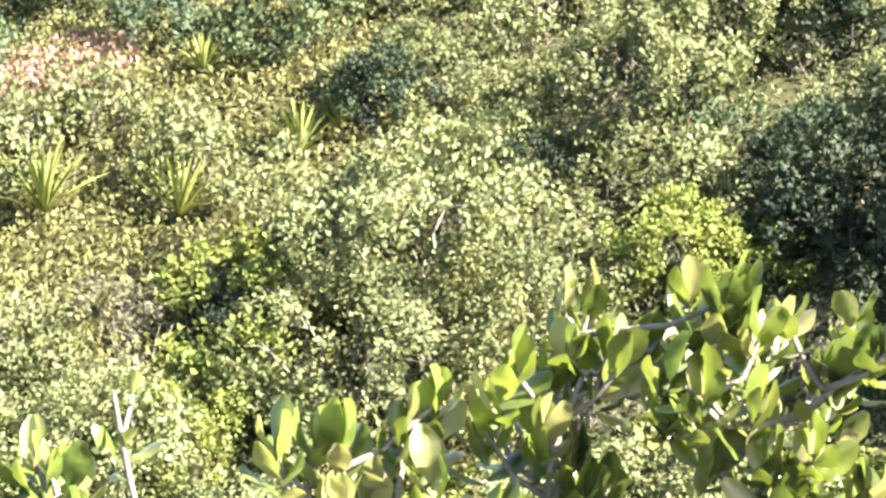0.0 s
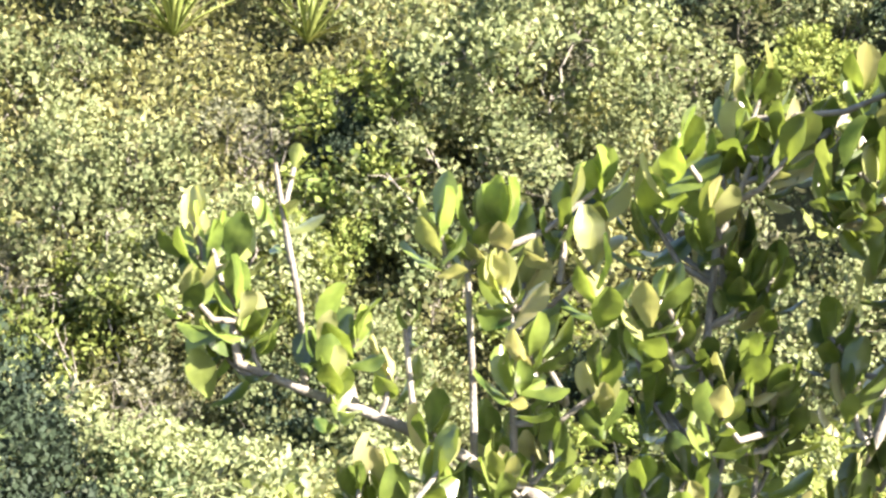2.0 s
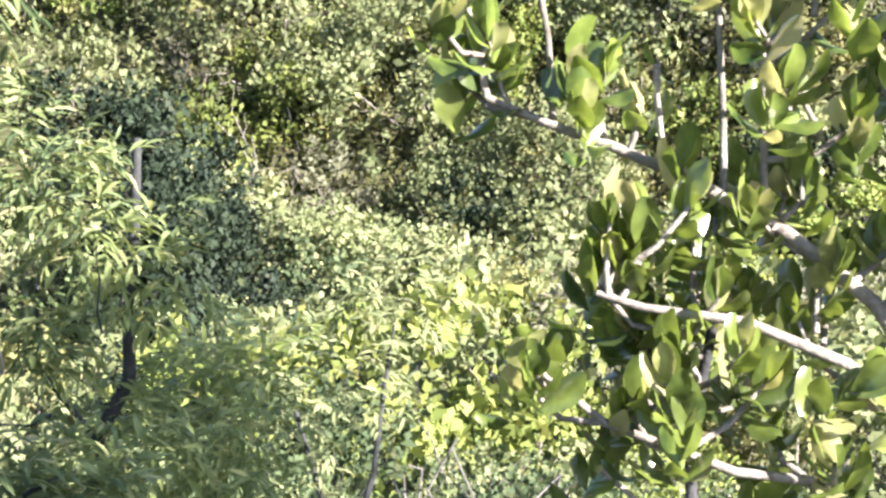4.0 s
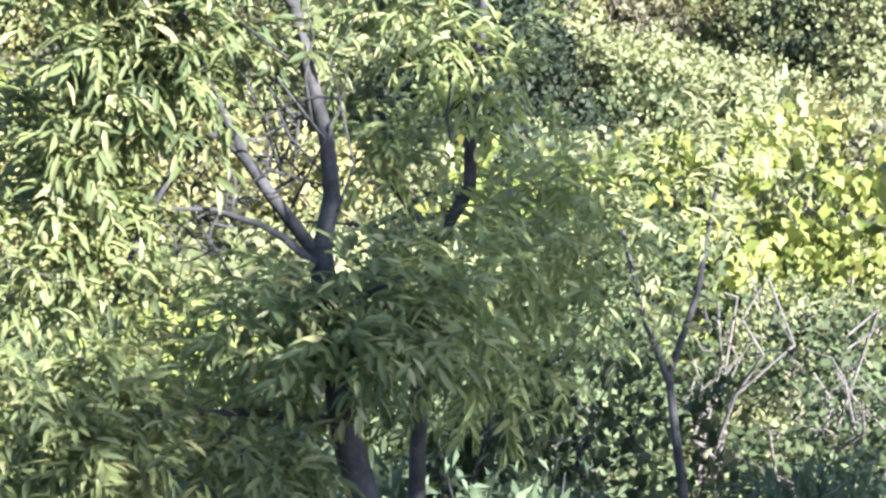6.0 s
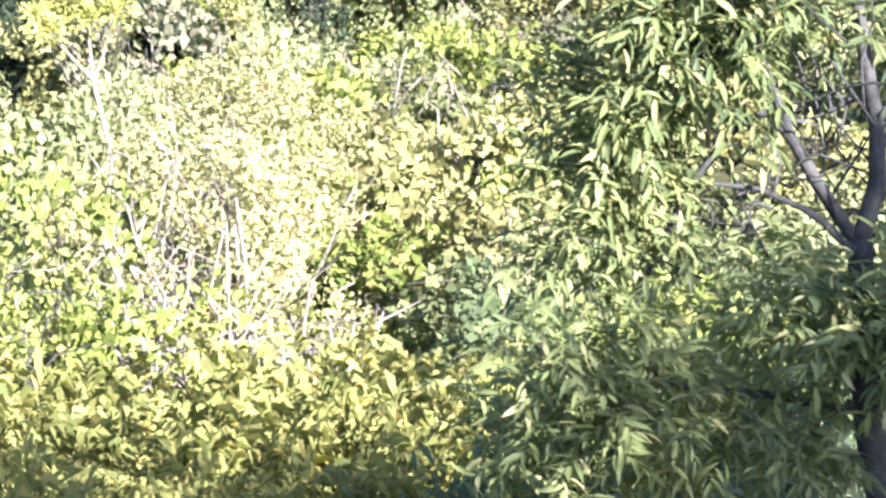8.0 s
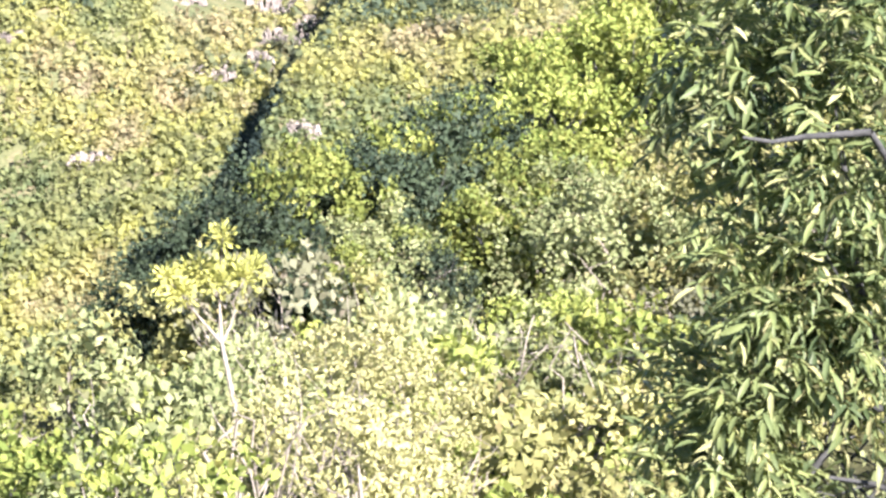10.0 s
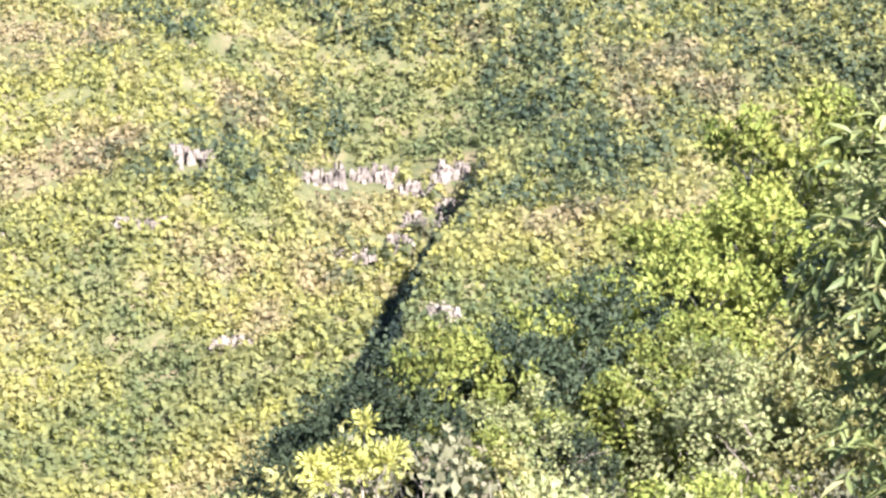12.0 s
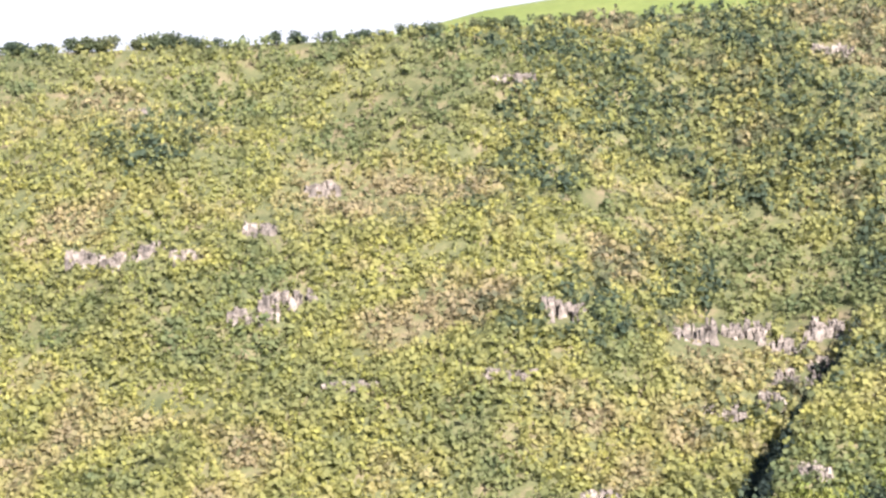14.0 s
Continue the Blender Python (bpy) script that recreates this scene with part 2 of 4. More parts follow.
# ---- the lie of the land ----
NEAR = {  # bearing: (distance, height) of the ground
    -30: [(0, -1.6), (4, -2.4), (8, -5.0), (13, -7.6), (27, -11.0), (40, -14.0), (47, -13.6), (52, -9.5), (58, -5.5), (66, 0.0), (90, 12), (130, 20), (300, -60), (420, -90)],
    8: [(0, -1.6), (4, -2.4), (8, -5.0), (13, -7.4), (27, -11.0), (40, -14.0), (47, -13.2), (52, -9.0), (58, -5.5), (66, 0.0), (90, 11), (120, 14), (300, -100), (420, -150)],
    20: [(0, -1.6), (4, -2.5), (7.3, -4.4), (12, -7.2), (20, -10.0), (35, -13.0), (45, -12.0), (55, -8.5), (66, -5.0), (80, 0), (110, -4), (300, -140), (420, -180)],
    27: [(0, -1.6), (4, -2.5), (7.3, -4.4), (12, -6.7), (16, -8.0), (20, -10.0), (34, -12.8), (45, -13.4), (55, -13.4), (70, -12.5), (80, -14), (110, -31), (300, -170), (420, -190)],
    31: [(0, -1.6), (4, -2.5), (8, -5.0), (12, -6.7), (16, -8.0), (20, -10.2), (34, -12.9), (45, -13.6), (55, -13.9), (62, -14.4), (75, -21.5), (110, -50), (300, -180), (420, -200)],
    35: [(0, -1.6), (4, -2.5), (8, -5.0), (12, -6.7), (16, -8.0), (20, -10.0), (30, -11.4), (40, -12.4), (50, -13.8), (56, -16.4), (75, -29), (110, -60), (300, -190), (420, -205)],
    40: [(0, -1.6), (4, -2.5), (8, -5.0), (12, -6.7), (16, -8.0), (20, -9.8), (30, -11.4), (40, -12.8), (45, -14.6), (56, -21.0), (75, -36), (110, -66), (300, -195), (420, -210)],
    46: [(0, -1.6), (4, -2.5), (8, -5.0), (12, -6.7), (16, -8.0), (20, -9.8), (27, -11.4), (32, -13.5), (45, -21.0), (56, -29), (75, -44), (110, -72), (300, -200), (420, -215)],
    70: [(0, -1.6), (4, -2.5), (8, -5.4), (12, -8.0), (20, -13.0), (27, -17.0), (32, -20.5), (45, -29.0), (56, -36), (75, -50), (110, -78), (300, -205), (420, -220)],
    130: [(0, -1.6), (4, -2.0), (8, -2.6), (12, -3.0), (20, -4.0), (27, -4.4), (32, -5.0), (45, -5.0), (56, -4), (75, 0), (110, 8), (300, 40), (420, 60)],
}
NEAR[-180] = NEAR[180] = NEAR[130]
BEARINGS = sorted(NEAR)
RADII = np.r_[np.arange(0, 30, 0.75), np.geomspace(30, 900, 120)]
CURVES = np.array([np.interp(RADII, *zip(*NEAR[k])) for k in BEARINGS])


def near_height(bearing, r):
    b = np.clip(bearing, BEARINGS[0], BEARINGS[-1])
    i = np.clip(np.searchsorted(BEARINGS, b) - 1, 0, len(BEARINGS) - 2)
    ks = np.array(BEARINGS)
    s = (b - ks[i]) / (ks[i + 1] - ks[i])
    s = s * s * (3 - 2 * s)
    j = np.clip(np.searchsorted(RADII, r) - 1, 0, len(RADII) - 2)
    q = np.clip((r - RADII[j]) / (RADII[j + 1] - RADII[j]), 0, 1)
    lo = CURVES[i, j] * (1 - q) + CURVES[i, j + 1] * q
    hi = CURVES[i + 1, j] * (1 - q) + CURVES[i + 1, j + 1] * q
    return lo * (1 - s) + hi * s


def step(x, a, b):
    t = np.clip((x - a) / (b - a), 0, 1)
    return t * t * (3 - 2 * t)


def far_axes(x, y):
    c, t = math.cos(radians(40)), math.sin(radians(40))
    return -t * x + c * y, c * x + t * y


def far_rim(v):
    return 860 + 0.08 * v + 10 * np.sin(v / 60.0) + 6 * np.sin(v / 23.0 + 1)


def far_height(x, y):
    """The far side of the gorge: u runs away along bearing 40, v to its right."""
    u, v = far_axes(x, y)
    rim = far_rim(v)
    top = np.interp(v, [-400, -238, -105, 30, 150, 400], [-17, -15.5, -12, -3, 7, 18])
    z = np.maximum(top + (np.minimum(u, rim) - rim) * 0.46, -222.0)
    z = z + (5.0 * np.sin(u / 31.0 + v / 45.0) + 3.0 * np.sin(u / 13.0 - v / 37.0 + 2) + 4.0 * np.sin(v / 19.0 + u / 80.0)) * step(u, rim, rim - 60)
    # a spur in front, its steep flank to the left
    edge = v - (51 + (u - 620) * 0.36)
    z = z + 17 * step(edge, -6, 5) * step(edge, 160, 60) * step(u, 690, 640)
    # pasture behind the rim
    rise = np.interp(v, [-174, -99, -59, -14, 186], [-8, 0, 8, 12, 13])
    return z + rise * step(u, rim + 8, rim + 190) - 0.02 * np.maximum(u - rim - 260, 0)


def height(x, y):
    x, y = np.asarray(x, float), np.asarray(y, float)
    r, b = np.hypot(x, y), np.degrees(np.arctan2(-x, y))
    n = near_height(b, r)
    f = far_height(x, y)
    seen = step(b, -60, -30) * step(b, 125, 85)
    k = step(r, 300, 430)
    z = n * (1 - seen * k) + f * seen * k
    return z + np.where(r < 120, 0.12 * np.sin(x * 1.9) * np.sin(y * 2.3 + x), 0)


def on_ground(bearing, elevation, start=3.0, lift=0.0):
    """Where a line of sight from the rim meets the land."""
    r = np.geomspace(start, 2500, 4000)
    d = ray(bearing, elevation, 1.0)
    below = np.nonzero(d.z * r < height(d.x * r, d.y * r) + lift)[0]
    p = d * float(r[below[0]] if len(below) else 900.0)
    return Vector((p.x, p.y, float(height(p.x, p.y))))


def make_ground():
    az = np.r_[np.arange(-180, -30, 5.0), np.arange(-30, 64, 0.45), np.arange(64, 180.1, 4.0)]
    rr = np.r_[0.001, np.geomspace(0.3, 120, 110), np.geomspace(124, 430, 40), np.linspace(436, 1000, 90), np.geomspace(1020, 4500, 24)]
    a, r = np.meshgrid(np.radians(az), rr, indexing="ij")
    x, y = -np.sin(a) * r, np.cos(a) * r
    z = height(x, y)
    v = np.stack([x, y, z], -1).reshape(-1, 3)
    n, m = len(az), len(rr)
    i, j = np.meshgrid(np.arange(n - 1), np.arange(m - 1), indexing="ij")
    k = (i * m + j).ravel()
    f = np.stack([k, k + 1, k + m + 1, k + m], 1)
    me = mesh_np("ground", v, f[:, ::-1], M_SOIL, True)
    me.materials.append(M_FIELD)
    me.materials.append(M_FARSOIL)
    mid = v[f].mean(1)
    u, w = far_axes(mid[:, 0], mid[:, 1])
    me.polygons.foreach_set("material_index", np.where((u > far_rim(w) + 22) & (w > -420) & (w < 900), 1, np.where(np.hypot(mid[:, 0], mid[:, 1]) > 300, 2, 0)).astype(np.int32))
    ob = new("ground", me)
    tagged(ob, "dry brown soil and leaf litter on the steep gorge slopes", "ground", kind="structure")


make_ground()


# ---- shrubs ----
bm = bmesh.new()
bmesh.ops.create_icosphere(bm, subdivisions=1, radius=1.0)
BALL_V = np.array([tuple(q.co) for q in bm.verts])
BALL_F = np.array([[q.index for q in t.verts] for t in bm.faces])
bm.free()


def shrub(kind, label, mat, bark, seed, radius=1.5, tall=1.5, lobes=8, sprigs=330, leaf=0.138, wide=0.66, per=4, stems=7, gap=0.0, flat=1.0, low=0.15, thick=0.035, inner=0.2):
    """A bush about the origin: crooked stems and a crown of lobes, each set with leafy sprigs."""
    rng = np.random.default_rng(seed)
    root = tagged(new(kind), label, "shrub")
    cs, rs = [], []
    for i in range(lobes):
        a, q = rng.uniform(0, 6.283), radius * rng.uniform(0.2, 0.75) * (i > 0)
        cs.append((math.cos(a) * q, math.sin(a) * q, tall * (rng.uniform(low, 0.85) if i else 0.8) * (1 - 0.3 * q / radius)))
        rs.append(radius * rng.uniform(0.34, 0.56))
    cs, rs = np.array(cs), np.array(rs)
    # each lobe carries rounded clumps of sprigs with gaps between them
    many = lobes * 11
    lobe = rng.choice(lobes, many, p=rs ** 2 / (rs ** 2).sum())
    cd = unit(rng.normal(0, 1, (many, 3)) + np.array([0, 0, 0.45]))
    cc = cs[lobe] + cd * (rs[lobe] * rng.uniform(0.72, 1.05, many))[:, None] * np.array([1, 1, flat])
    cr = rs[lobe] * rng.uniform(0.2, 0.36, many)
    hidden = (np.linalg.norm(cc[:, None] - cs[None], axis=2) < rs[None] * 0.68).any(1)
    cc, cr, cd = cc[~hidden], cr[~hidden], cd[~hidden]
    pick = rng.choice(len(cc), sprigs, p=cr ** 2 / (cr ** 2).sum())
    deep = rng.uniform(0, 1, sprigs) < inner
    o = unit(rng.normal(0, 1, (sprigs, 3)) + cd[pick] * 0.7 + np.array([0, 0, 0.35]))
    d = unit(o + cd[pick] * 0.5)
    p = cc[pick] + o * (cr[pick] * np.where(deep, rng.uniform(0.1, 0.5, sprigs), rng.uniform(0.7, 1.1, sprigs)))[:, None] - cd[pick] * (np.where(deep, 0.7, 0.0) * cr[pick])[:, None]
    keep = ((rng.uniform(0, 1, sprigs) > gap) | deep) & (p[:, 2] > 0)
    p, d, deep = p[keep], d[keep], deep[keep]
    n = len(p)
    base = np.repeat(p, per, 0) + rng.normal(0, leaf * 0.7, (n * per, 3))
    out = unit(np.repeat(d, per, 0) * 0.5 + rng.normal(0, 0.7, (n * per, 3)) + np.array([0, 0, 0.3]))
    up = unit(np.repeat(d, per, 0) + rng.normal(0, 0.3, (n * per, 3)) + np.array([0, 0, 0.2]))
    # the old leaves deep inside are larger and close the crown
    size = leaf * rng.uniform(0.6, 1.35, n * per) * np.where(np.repeat(deep, per), 1.55, 1.0)
    v, f = blades(rng, base, out, up, size, size * wide, 0.2, 0.1)
    part("foliage", mesh_np("foliage", v, f, mat), root)
    tubes = []
    for i in range(stems):
        c = cs[i % lobes] + rng.normal(0, 0.12 * radius, 3)
        foot = (*rng.normal(0, 0.12, 2), -0.4)
        tubes.append(bent(rng, foot, c, thick, thick * 0.35, 3, 0.08, 4))
        for _ in range(2):
            q = unit(rng.normal(0, 1, (1, 3)) + np.array([0, 0, 0.6]))[0]
            tubes.append(bent(rng, c * 0.9, c + q * rs[i % lobes] * rng.uniform(0.8, 1.12), thick * 0.4, 0.004, 2, 0.08, 3))
    part("branch_frame", mesh_np("branch_frame", *join(tubes), bark, True), root)
    return root


KINDS = [
    shrub("scrub_bush", "olive green dense scrub bush with small leaves", M_OLIVE, M_PALE, 11),
    shrub("scrub_bush", "olive green dense scrub bush with small leaves", M_OLIVE, M_PALE, 12, lobes=10, tall=1.2),
    shrub("fresh_bush", "bright fresh green leafy bush on the slope", M_LIME, M_BARK, 13, lobes=9),
    shrub("dark_bush", "dark green dense rounded bush with glossy leaves", M_DARK, M_BARK, 14, tall=1.9, sprigs=480),
    shrub("grey_bush", "grey-green open bush with bare pale twigs", M_GREY, M_PALE, 15, gap=0.3, stems=15, inner=0.1),
    shrub("feathery_bush", "blue-green feathery mound-shaped bush", M_TEAL, M_BARK, 16, leaf=0.19, wide=0.3, flat=0.7),
    shrub("yellow_bush", "yellow-green sunlit bush with fine leaves", M_YELLOW, M_PALE, 17, lobes=9),
    # nearer, finer-leaved ones
    shrub("thicket_bush", "green thicket bush of thin upright stems", M_LIME, M_BARK, 21, radius=1.0, tall=1.9, sprigs=540, leaf=0.068, gap=0.2, stems=15, low=0.3, thick=0.016, inner=0.1),
    shrub("thicket_bush", "grey-green thicket bush with pale bare twigs", M_OLIVE, M_PALE, 22, radius=1.0, tall=1.7, sprigs=540, leaf=0.064, gap=0.3, stems=16, low=0.3, thick=0.014, inner=0.08),
    shrub("thicket_bush", "dark leafy thicket bush in half shade", M_DARK, M_BARK, 23, radius=1.0, tall=1.8, sprigs=540, leaf=0.075, gap=0.15, stems=10, low=0.3, thick=0.016, inner=0.1),
    shrub("low_feathery_bush", "low blue-green feathery bush with narrow leaves", M_TEAL, M_BARK, 24, radius=0.9, tall=1.0, sprigs=900, leaf=0.10, wide=0.3, stems=8, thick=0.014),
    shrub("bright_bush", "tall pale yellow-green bush with white twigs, leaves lightened for sun glare", M_GLARE, M_PALE, 25, radius=1.9, tall=3.7, lobes=14, sprigs=3600, leaf=0.062, gap=0.25, stems=40, low=0.55, thick=0.03, inner=0.06),
    shrub("dark_cushion_bush", "broad cushion-shaped bush, green darkened to stand for shade", M_CROWN_SHADE, M_BARK, 26, radius=2.5, tall=3.6, lobes=14, sprigs=1500, leaf=0.155, stems=9, low=0.1, thick=0.06),
    shrub("green_cushion_bush", "broad fresh green cushion-shaped bush", M_LIME, M_BARK, 27, radius=2.4, tall=3.2, lobes=14, sprigs=1600, leaf=0.14, stems=9, low=0.1, thick=0.06),
    shrub("olive_cushion_bush", "broad olive cushion-shaped bush", M_OLIVE, M_PALE, 28, radius=2.6, tall=2.6, lobes=15, sprigs=1600, leaf=0.135, stems=9, low=0.1, thick=0.05),
]


def plant(k, bearing, dist, size=1.0, sink=0.15, group="", lift=1.0):
    x, y = ray(bearing, 0, dist).xy
    m = Matrix.LocRotScale((x, y, float(height(x, y)) - sink), Euler((random.uniform(-.12, .12), random.uniform(-.12, .12), random.uniform(0, 6.28))), None)
    ob = copy_thing(KINDS[k], m)
    ob.scale = (size, size, size * lift * random.uniform(0.85, 1.15))
    if group:
        ob["group"] = group
    return ob


def sow(b0, b1, r0, r1, gapm, weights, smin, smax, group, shut=()):
    """Bushes over a sector, no two closer than gapm, in drifts of one kind; shut: (bearing, distance, radius) left open."""
    rng = random.Random(int(r0 * 10 + b0))
    spots = [(*ray(b, 0, r).xy, q) for b, r, q in shut]
    total = sum(weights)
    for _ in range(9000):
        b, r = rng.uniform(b0, b1), math.sqrt(rng.uniform(r0 * r0, r1 * r1))
        x, y = ray(b, 0, r).xy
        if all((x - p) ** 2 + (y - q) ** 2 > max(gapm, w) ** 2 for p, q, w in spots):
            spots.append((x, y, 0))
            at = (noise.noise(Vector((x * 0.13, y * 0.13, 3.0))) * 0.7 + rng.uniform(0, 1)) % 1.0 * total
            k = 0
            while at > weights[k] and k < len(weights) - 1:
                at -= weights[k]
                k += 1
            plant(k, b, r, rng.uniform(smin, smax), group=group)


AGAVES = ((9.6, 57.0, 1.0), (6.3, 56.8, 0.85), (3.3, 58.8, 0.75), (2.3, 59.6, 0.55), (5.6, 61.8, 0.6))
sow(-13, 16, 23, 70, 2.2, (6, 6, 3, 1.2, 2.5, 1, 1.2), 0.85, 1.3, "bushes on the facing slope", [(b, r - 0.9, 1.5) for b, r, s in AGAVES] + [(9.8, 62.2, 1.7), (8.2, 62.4, 1.6)])
sow(16, 26, 24, 78, 3.0, (3, 3, 1, 0.6, 1.5, 0.3, 6), 0.9, 1.4, "bushes behind the trees")
sow(26, 47, 22, 68, 2.6, (2, 2, 5, 0.7, 1.6, 0.3, 3.6), 0.8, 1.25, "bushes on the spur", [(35, 20, 2.5), (37.6, 23.5, 1.0)])
sow(39, 48, 15.5, 23, 1.6, (0, 0, 0, 0, 0, 0, 0, 5, 4, 1), 1.0, 1.4, "bushes on the spur")
sow(0, 17, 10, 21, 1.55, (0, 0, 0, 0, 0, 0, 0, 1.2, 2.2, 8, 1.2), 0.8, 1.25, "thicket bushes below the rim")
sow(12, 27, 10.5, 23, 2.2, (0, 0, 0, 0, 0, 0, 0, 2, 2, 6.5, 1.2), 0.9, 1.3, "thicket bushes below the rim")
# the large crowns on the facing slope and on the spur's crest; dark kind 12 paints shade
# the three beyond bearing -14 are added past the view's edge to cast shade
for k, b, r, s in ((12, 1.2, 60, 0.6), (14, -0.4, 61, 0.8), (14, -4.9, 60, 1.05), (12, -2.4, 57.5, 0.5), (14, -7.6, 63, 0.9), (12, -10.4, 63, 0.9), (12, -9.6, 56, 0.9), (14, -3.4, 65, 0.9), (12, 14.2, 42, 0.7), (14, 0.5, 54, 1.2), (14, 2.8, 51, 1.1), (14, -2.6, 52, 0.9), (13, -6.0, 54, 0.8),
                   (14, 8.2, 49, 1.0), (14, 11.6, 50, 1.0), (14, 4.6, 46, 0.9), (13, 6.2, 49.5, 0.6), (14, -7.0, 48, 0.9), (14, 10.0, 41, 0.8), (12, 14.6, 38, 0.8), (12, 15.4, 43, 0.9), (12, 13.7, 33, 0.6), (12, 14.4, 29, 0.5), (12, 13.1, 27, 0.42), (12, 12.0, 39, 0.45), (12, 10.0, 34, 0.35), (12, 5.4, 53, 0.45), (12, 6.6, 45, 0.5), (12, -1.5, 47, 0.5), (12, -14.6, 52, 1.5), (12, -16.5, 55, 1.7), (12, -14.2, 58, 1.3)):
    plant(k, b, r, s, group="broad crowns on the facing slope")
# bright kind 13 stands for lit domes, dark kind 12 for their shaded sides
for k, b, r, s in ((12, 39.4, 42, 0.55), (12, 38.2, 45, 0.8), (13, 37.0, 46, 0.75), (12, 36.0, 50, 0.9), (13, 34.8, 48, 0.9), (14, 33.2, 46, 0.8), (12, 33.9, 54, 0.9), (13, 32.4, 53, 0.95), (13, 31.0, 57, 1.0), (12, 31.8, 60, 0.9),
                   (13, 29.6, 60, 1.0), (13, 28.6, 66, 1.2), (12, 30.0, 66, 1.0), (13, 27.2, 62, 1.1), (14, 29.6, 50, 0.9), (14, 27.2, 47, 0.9), (13, 26.4, 70, 1.3),
                   (12, 36.6, 43.5, 0.75), (12, 36.9, 47, 0.85), (12, 31.2, 57, 0.95), (12, 32.2, 45.5, 0.5), (12, 33.4, 50.5, 0.65), (12, 30.3, 54, 0.6), (13, 28.8, 53, 0.85), (13, 30.2, 50, 0.75), (13, 33.2, 47, 0.55), (13, 35.6, 45, 0.5), (13, 31.0, 50, 0.65), (13, 34.0, 45, 0.6), (12, 37.5, 48, 1.0), (12, 35.3, 53, 0.9), (12, 33.0, 57, 0.9), (12, 32.6, 50, 0.75), (12, 31.9, 53, 0.85), (12, 33.6, 50.5, 0.9), (12, 30.4, 62, 0.9)):
    plant(k, b, r, s, group="crowns along the spur")
plant(11, 35.0, 20.0, 0.92)
plant(11, 33.2, 26.5, 0.9)
for b, r, s in ((27.3, 9.2, 0.85), (29.4, 9.8, 0.75), (24.0, 9.0, 1.0), (21.0, 9.2, 1.1), (16.0, 8.8, 1.0), (12.5, 9.0, 0.9)):
    plant(10, b, r, s, group="low feathery bushes")
for n, ob in enumerate(KINDS):
    x, y = ray(-22 - 2.6 * n, 0, 52).xy
    ob.matrix_world = Matrix.Translation((x, y, float(height(x, y)) - 0.1))


# ---- low undergrowth between the bushes ----
def undergrowth(name, label, mat, seed, n, b0, b1, r0, r1, lo, hi, tall=0.3):
    rng = np.random.default_rng(seed)
    b, r = np.radians(rng.uniform(b0, b1, n)), np.sqrt(rng.uniform(r0 ** 2, r1 ** 2, n))
    x, y = -np.sin(b) * r, np.cos(b) * r
    base = np.stack([x, y, height(x, y) + rng.uniform(-0.02, tall, n)], 1)
    out = unit(rng.normal(0, 0.8, (n, 3)) + np.array([0, 0, 0.7]))
    size = rng.uniform(lo, hi, n)
    v, f = blades(rng, base, out, unit(rng.normal(0, 1, (n, 3)) + np.array([0, 0, 0.6])), size, size * 0.42, 0.2, 0.15)
    tagged(new(name, mesh_np(name, v, f, mat)), label, "undergrowth", kind="stuff")


undergrowth("undergrowth", "low olive undergrowth and grass between the bushes", M_OLIVE, 51, 60000, -13, 26, 20, 76, 0.10, 0.28)
undergrowth("agave_undergrowth", "pale dry grass and low herbs round the agaves", M_YELLOW, 54, 36000, 0, 14, 47, 74, 0.12, 0.3, 0.55)
undergrowth("dry_grass", "pale pinkish dry grass on a bare patch of slope", M_STRAW, 55, 6000, 7.2, 11.5, 61.4, 63.4, 0.12, 0.32, 0.3)
undergrowth("spur_undergrowth", "low green undergrowth between the bushes of the spur", M_LIME, 52, 34000, 25, 48, 17, 66, 0.12, 0.3)
undergrowth("rim_undergrowth", "low green undergrowth below the rim", M_OLIVE, 53, 16000, -2, 46, 8, 20, 0.06, 0.18)


# ---- agaves ----
def agave():
    rng = np.random.default_rng(31)
    root = tagged(new("agave"), "large green agave rosette with stiff pointed blades", "agave", "agaves on the facing slope")
    for i in range(34):
        a, lean = i * 2.39996, 0.08 + 0.95 * (i / 33) ** 1.1
        out = np.array([[math.cos(a) * math.sin(lean), math.sin(a) * math.sin(lean), math.cos(lean)]])
        up = np.array([[-math.cos(a) * math.cos(lean), -math.sin(a) * math.cos(lean), math.sin(lean)]])
        v, f = blades(rng, np.array([[0.05 * math.cos(a), 0.05 * math.sin(a), 0.1]]), out, up, 1.55 * rng.uniform(0.85, 1.1), 0.11, 0.3, 0.1 + 0.1 * lean, 5)
        part("blade", mesh_np("blade", v, f, M_AGAVE, True), root)
    return root


first = agave()
for n, (b, r, s) in enumerate(AGAVES):
    x, y = ray(b, 0, r).xy
    ob = copy_thing(first, Matrix.LocRotScale((x, y, float(height(x, y)) + 0.55), Euler((0.1, 0.05, n * 1.3)), None)) if n else first
    ob.matrix_basis = Matrix.LocRotScale((x, y, float(height(x, y)) + 0.35), Euler((0.15, 0.05, n * 1.3)), Vector((s, s, s)) * 1.15)


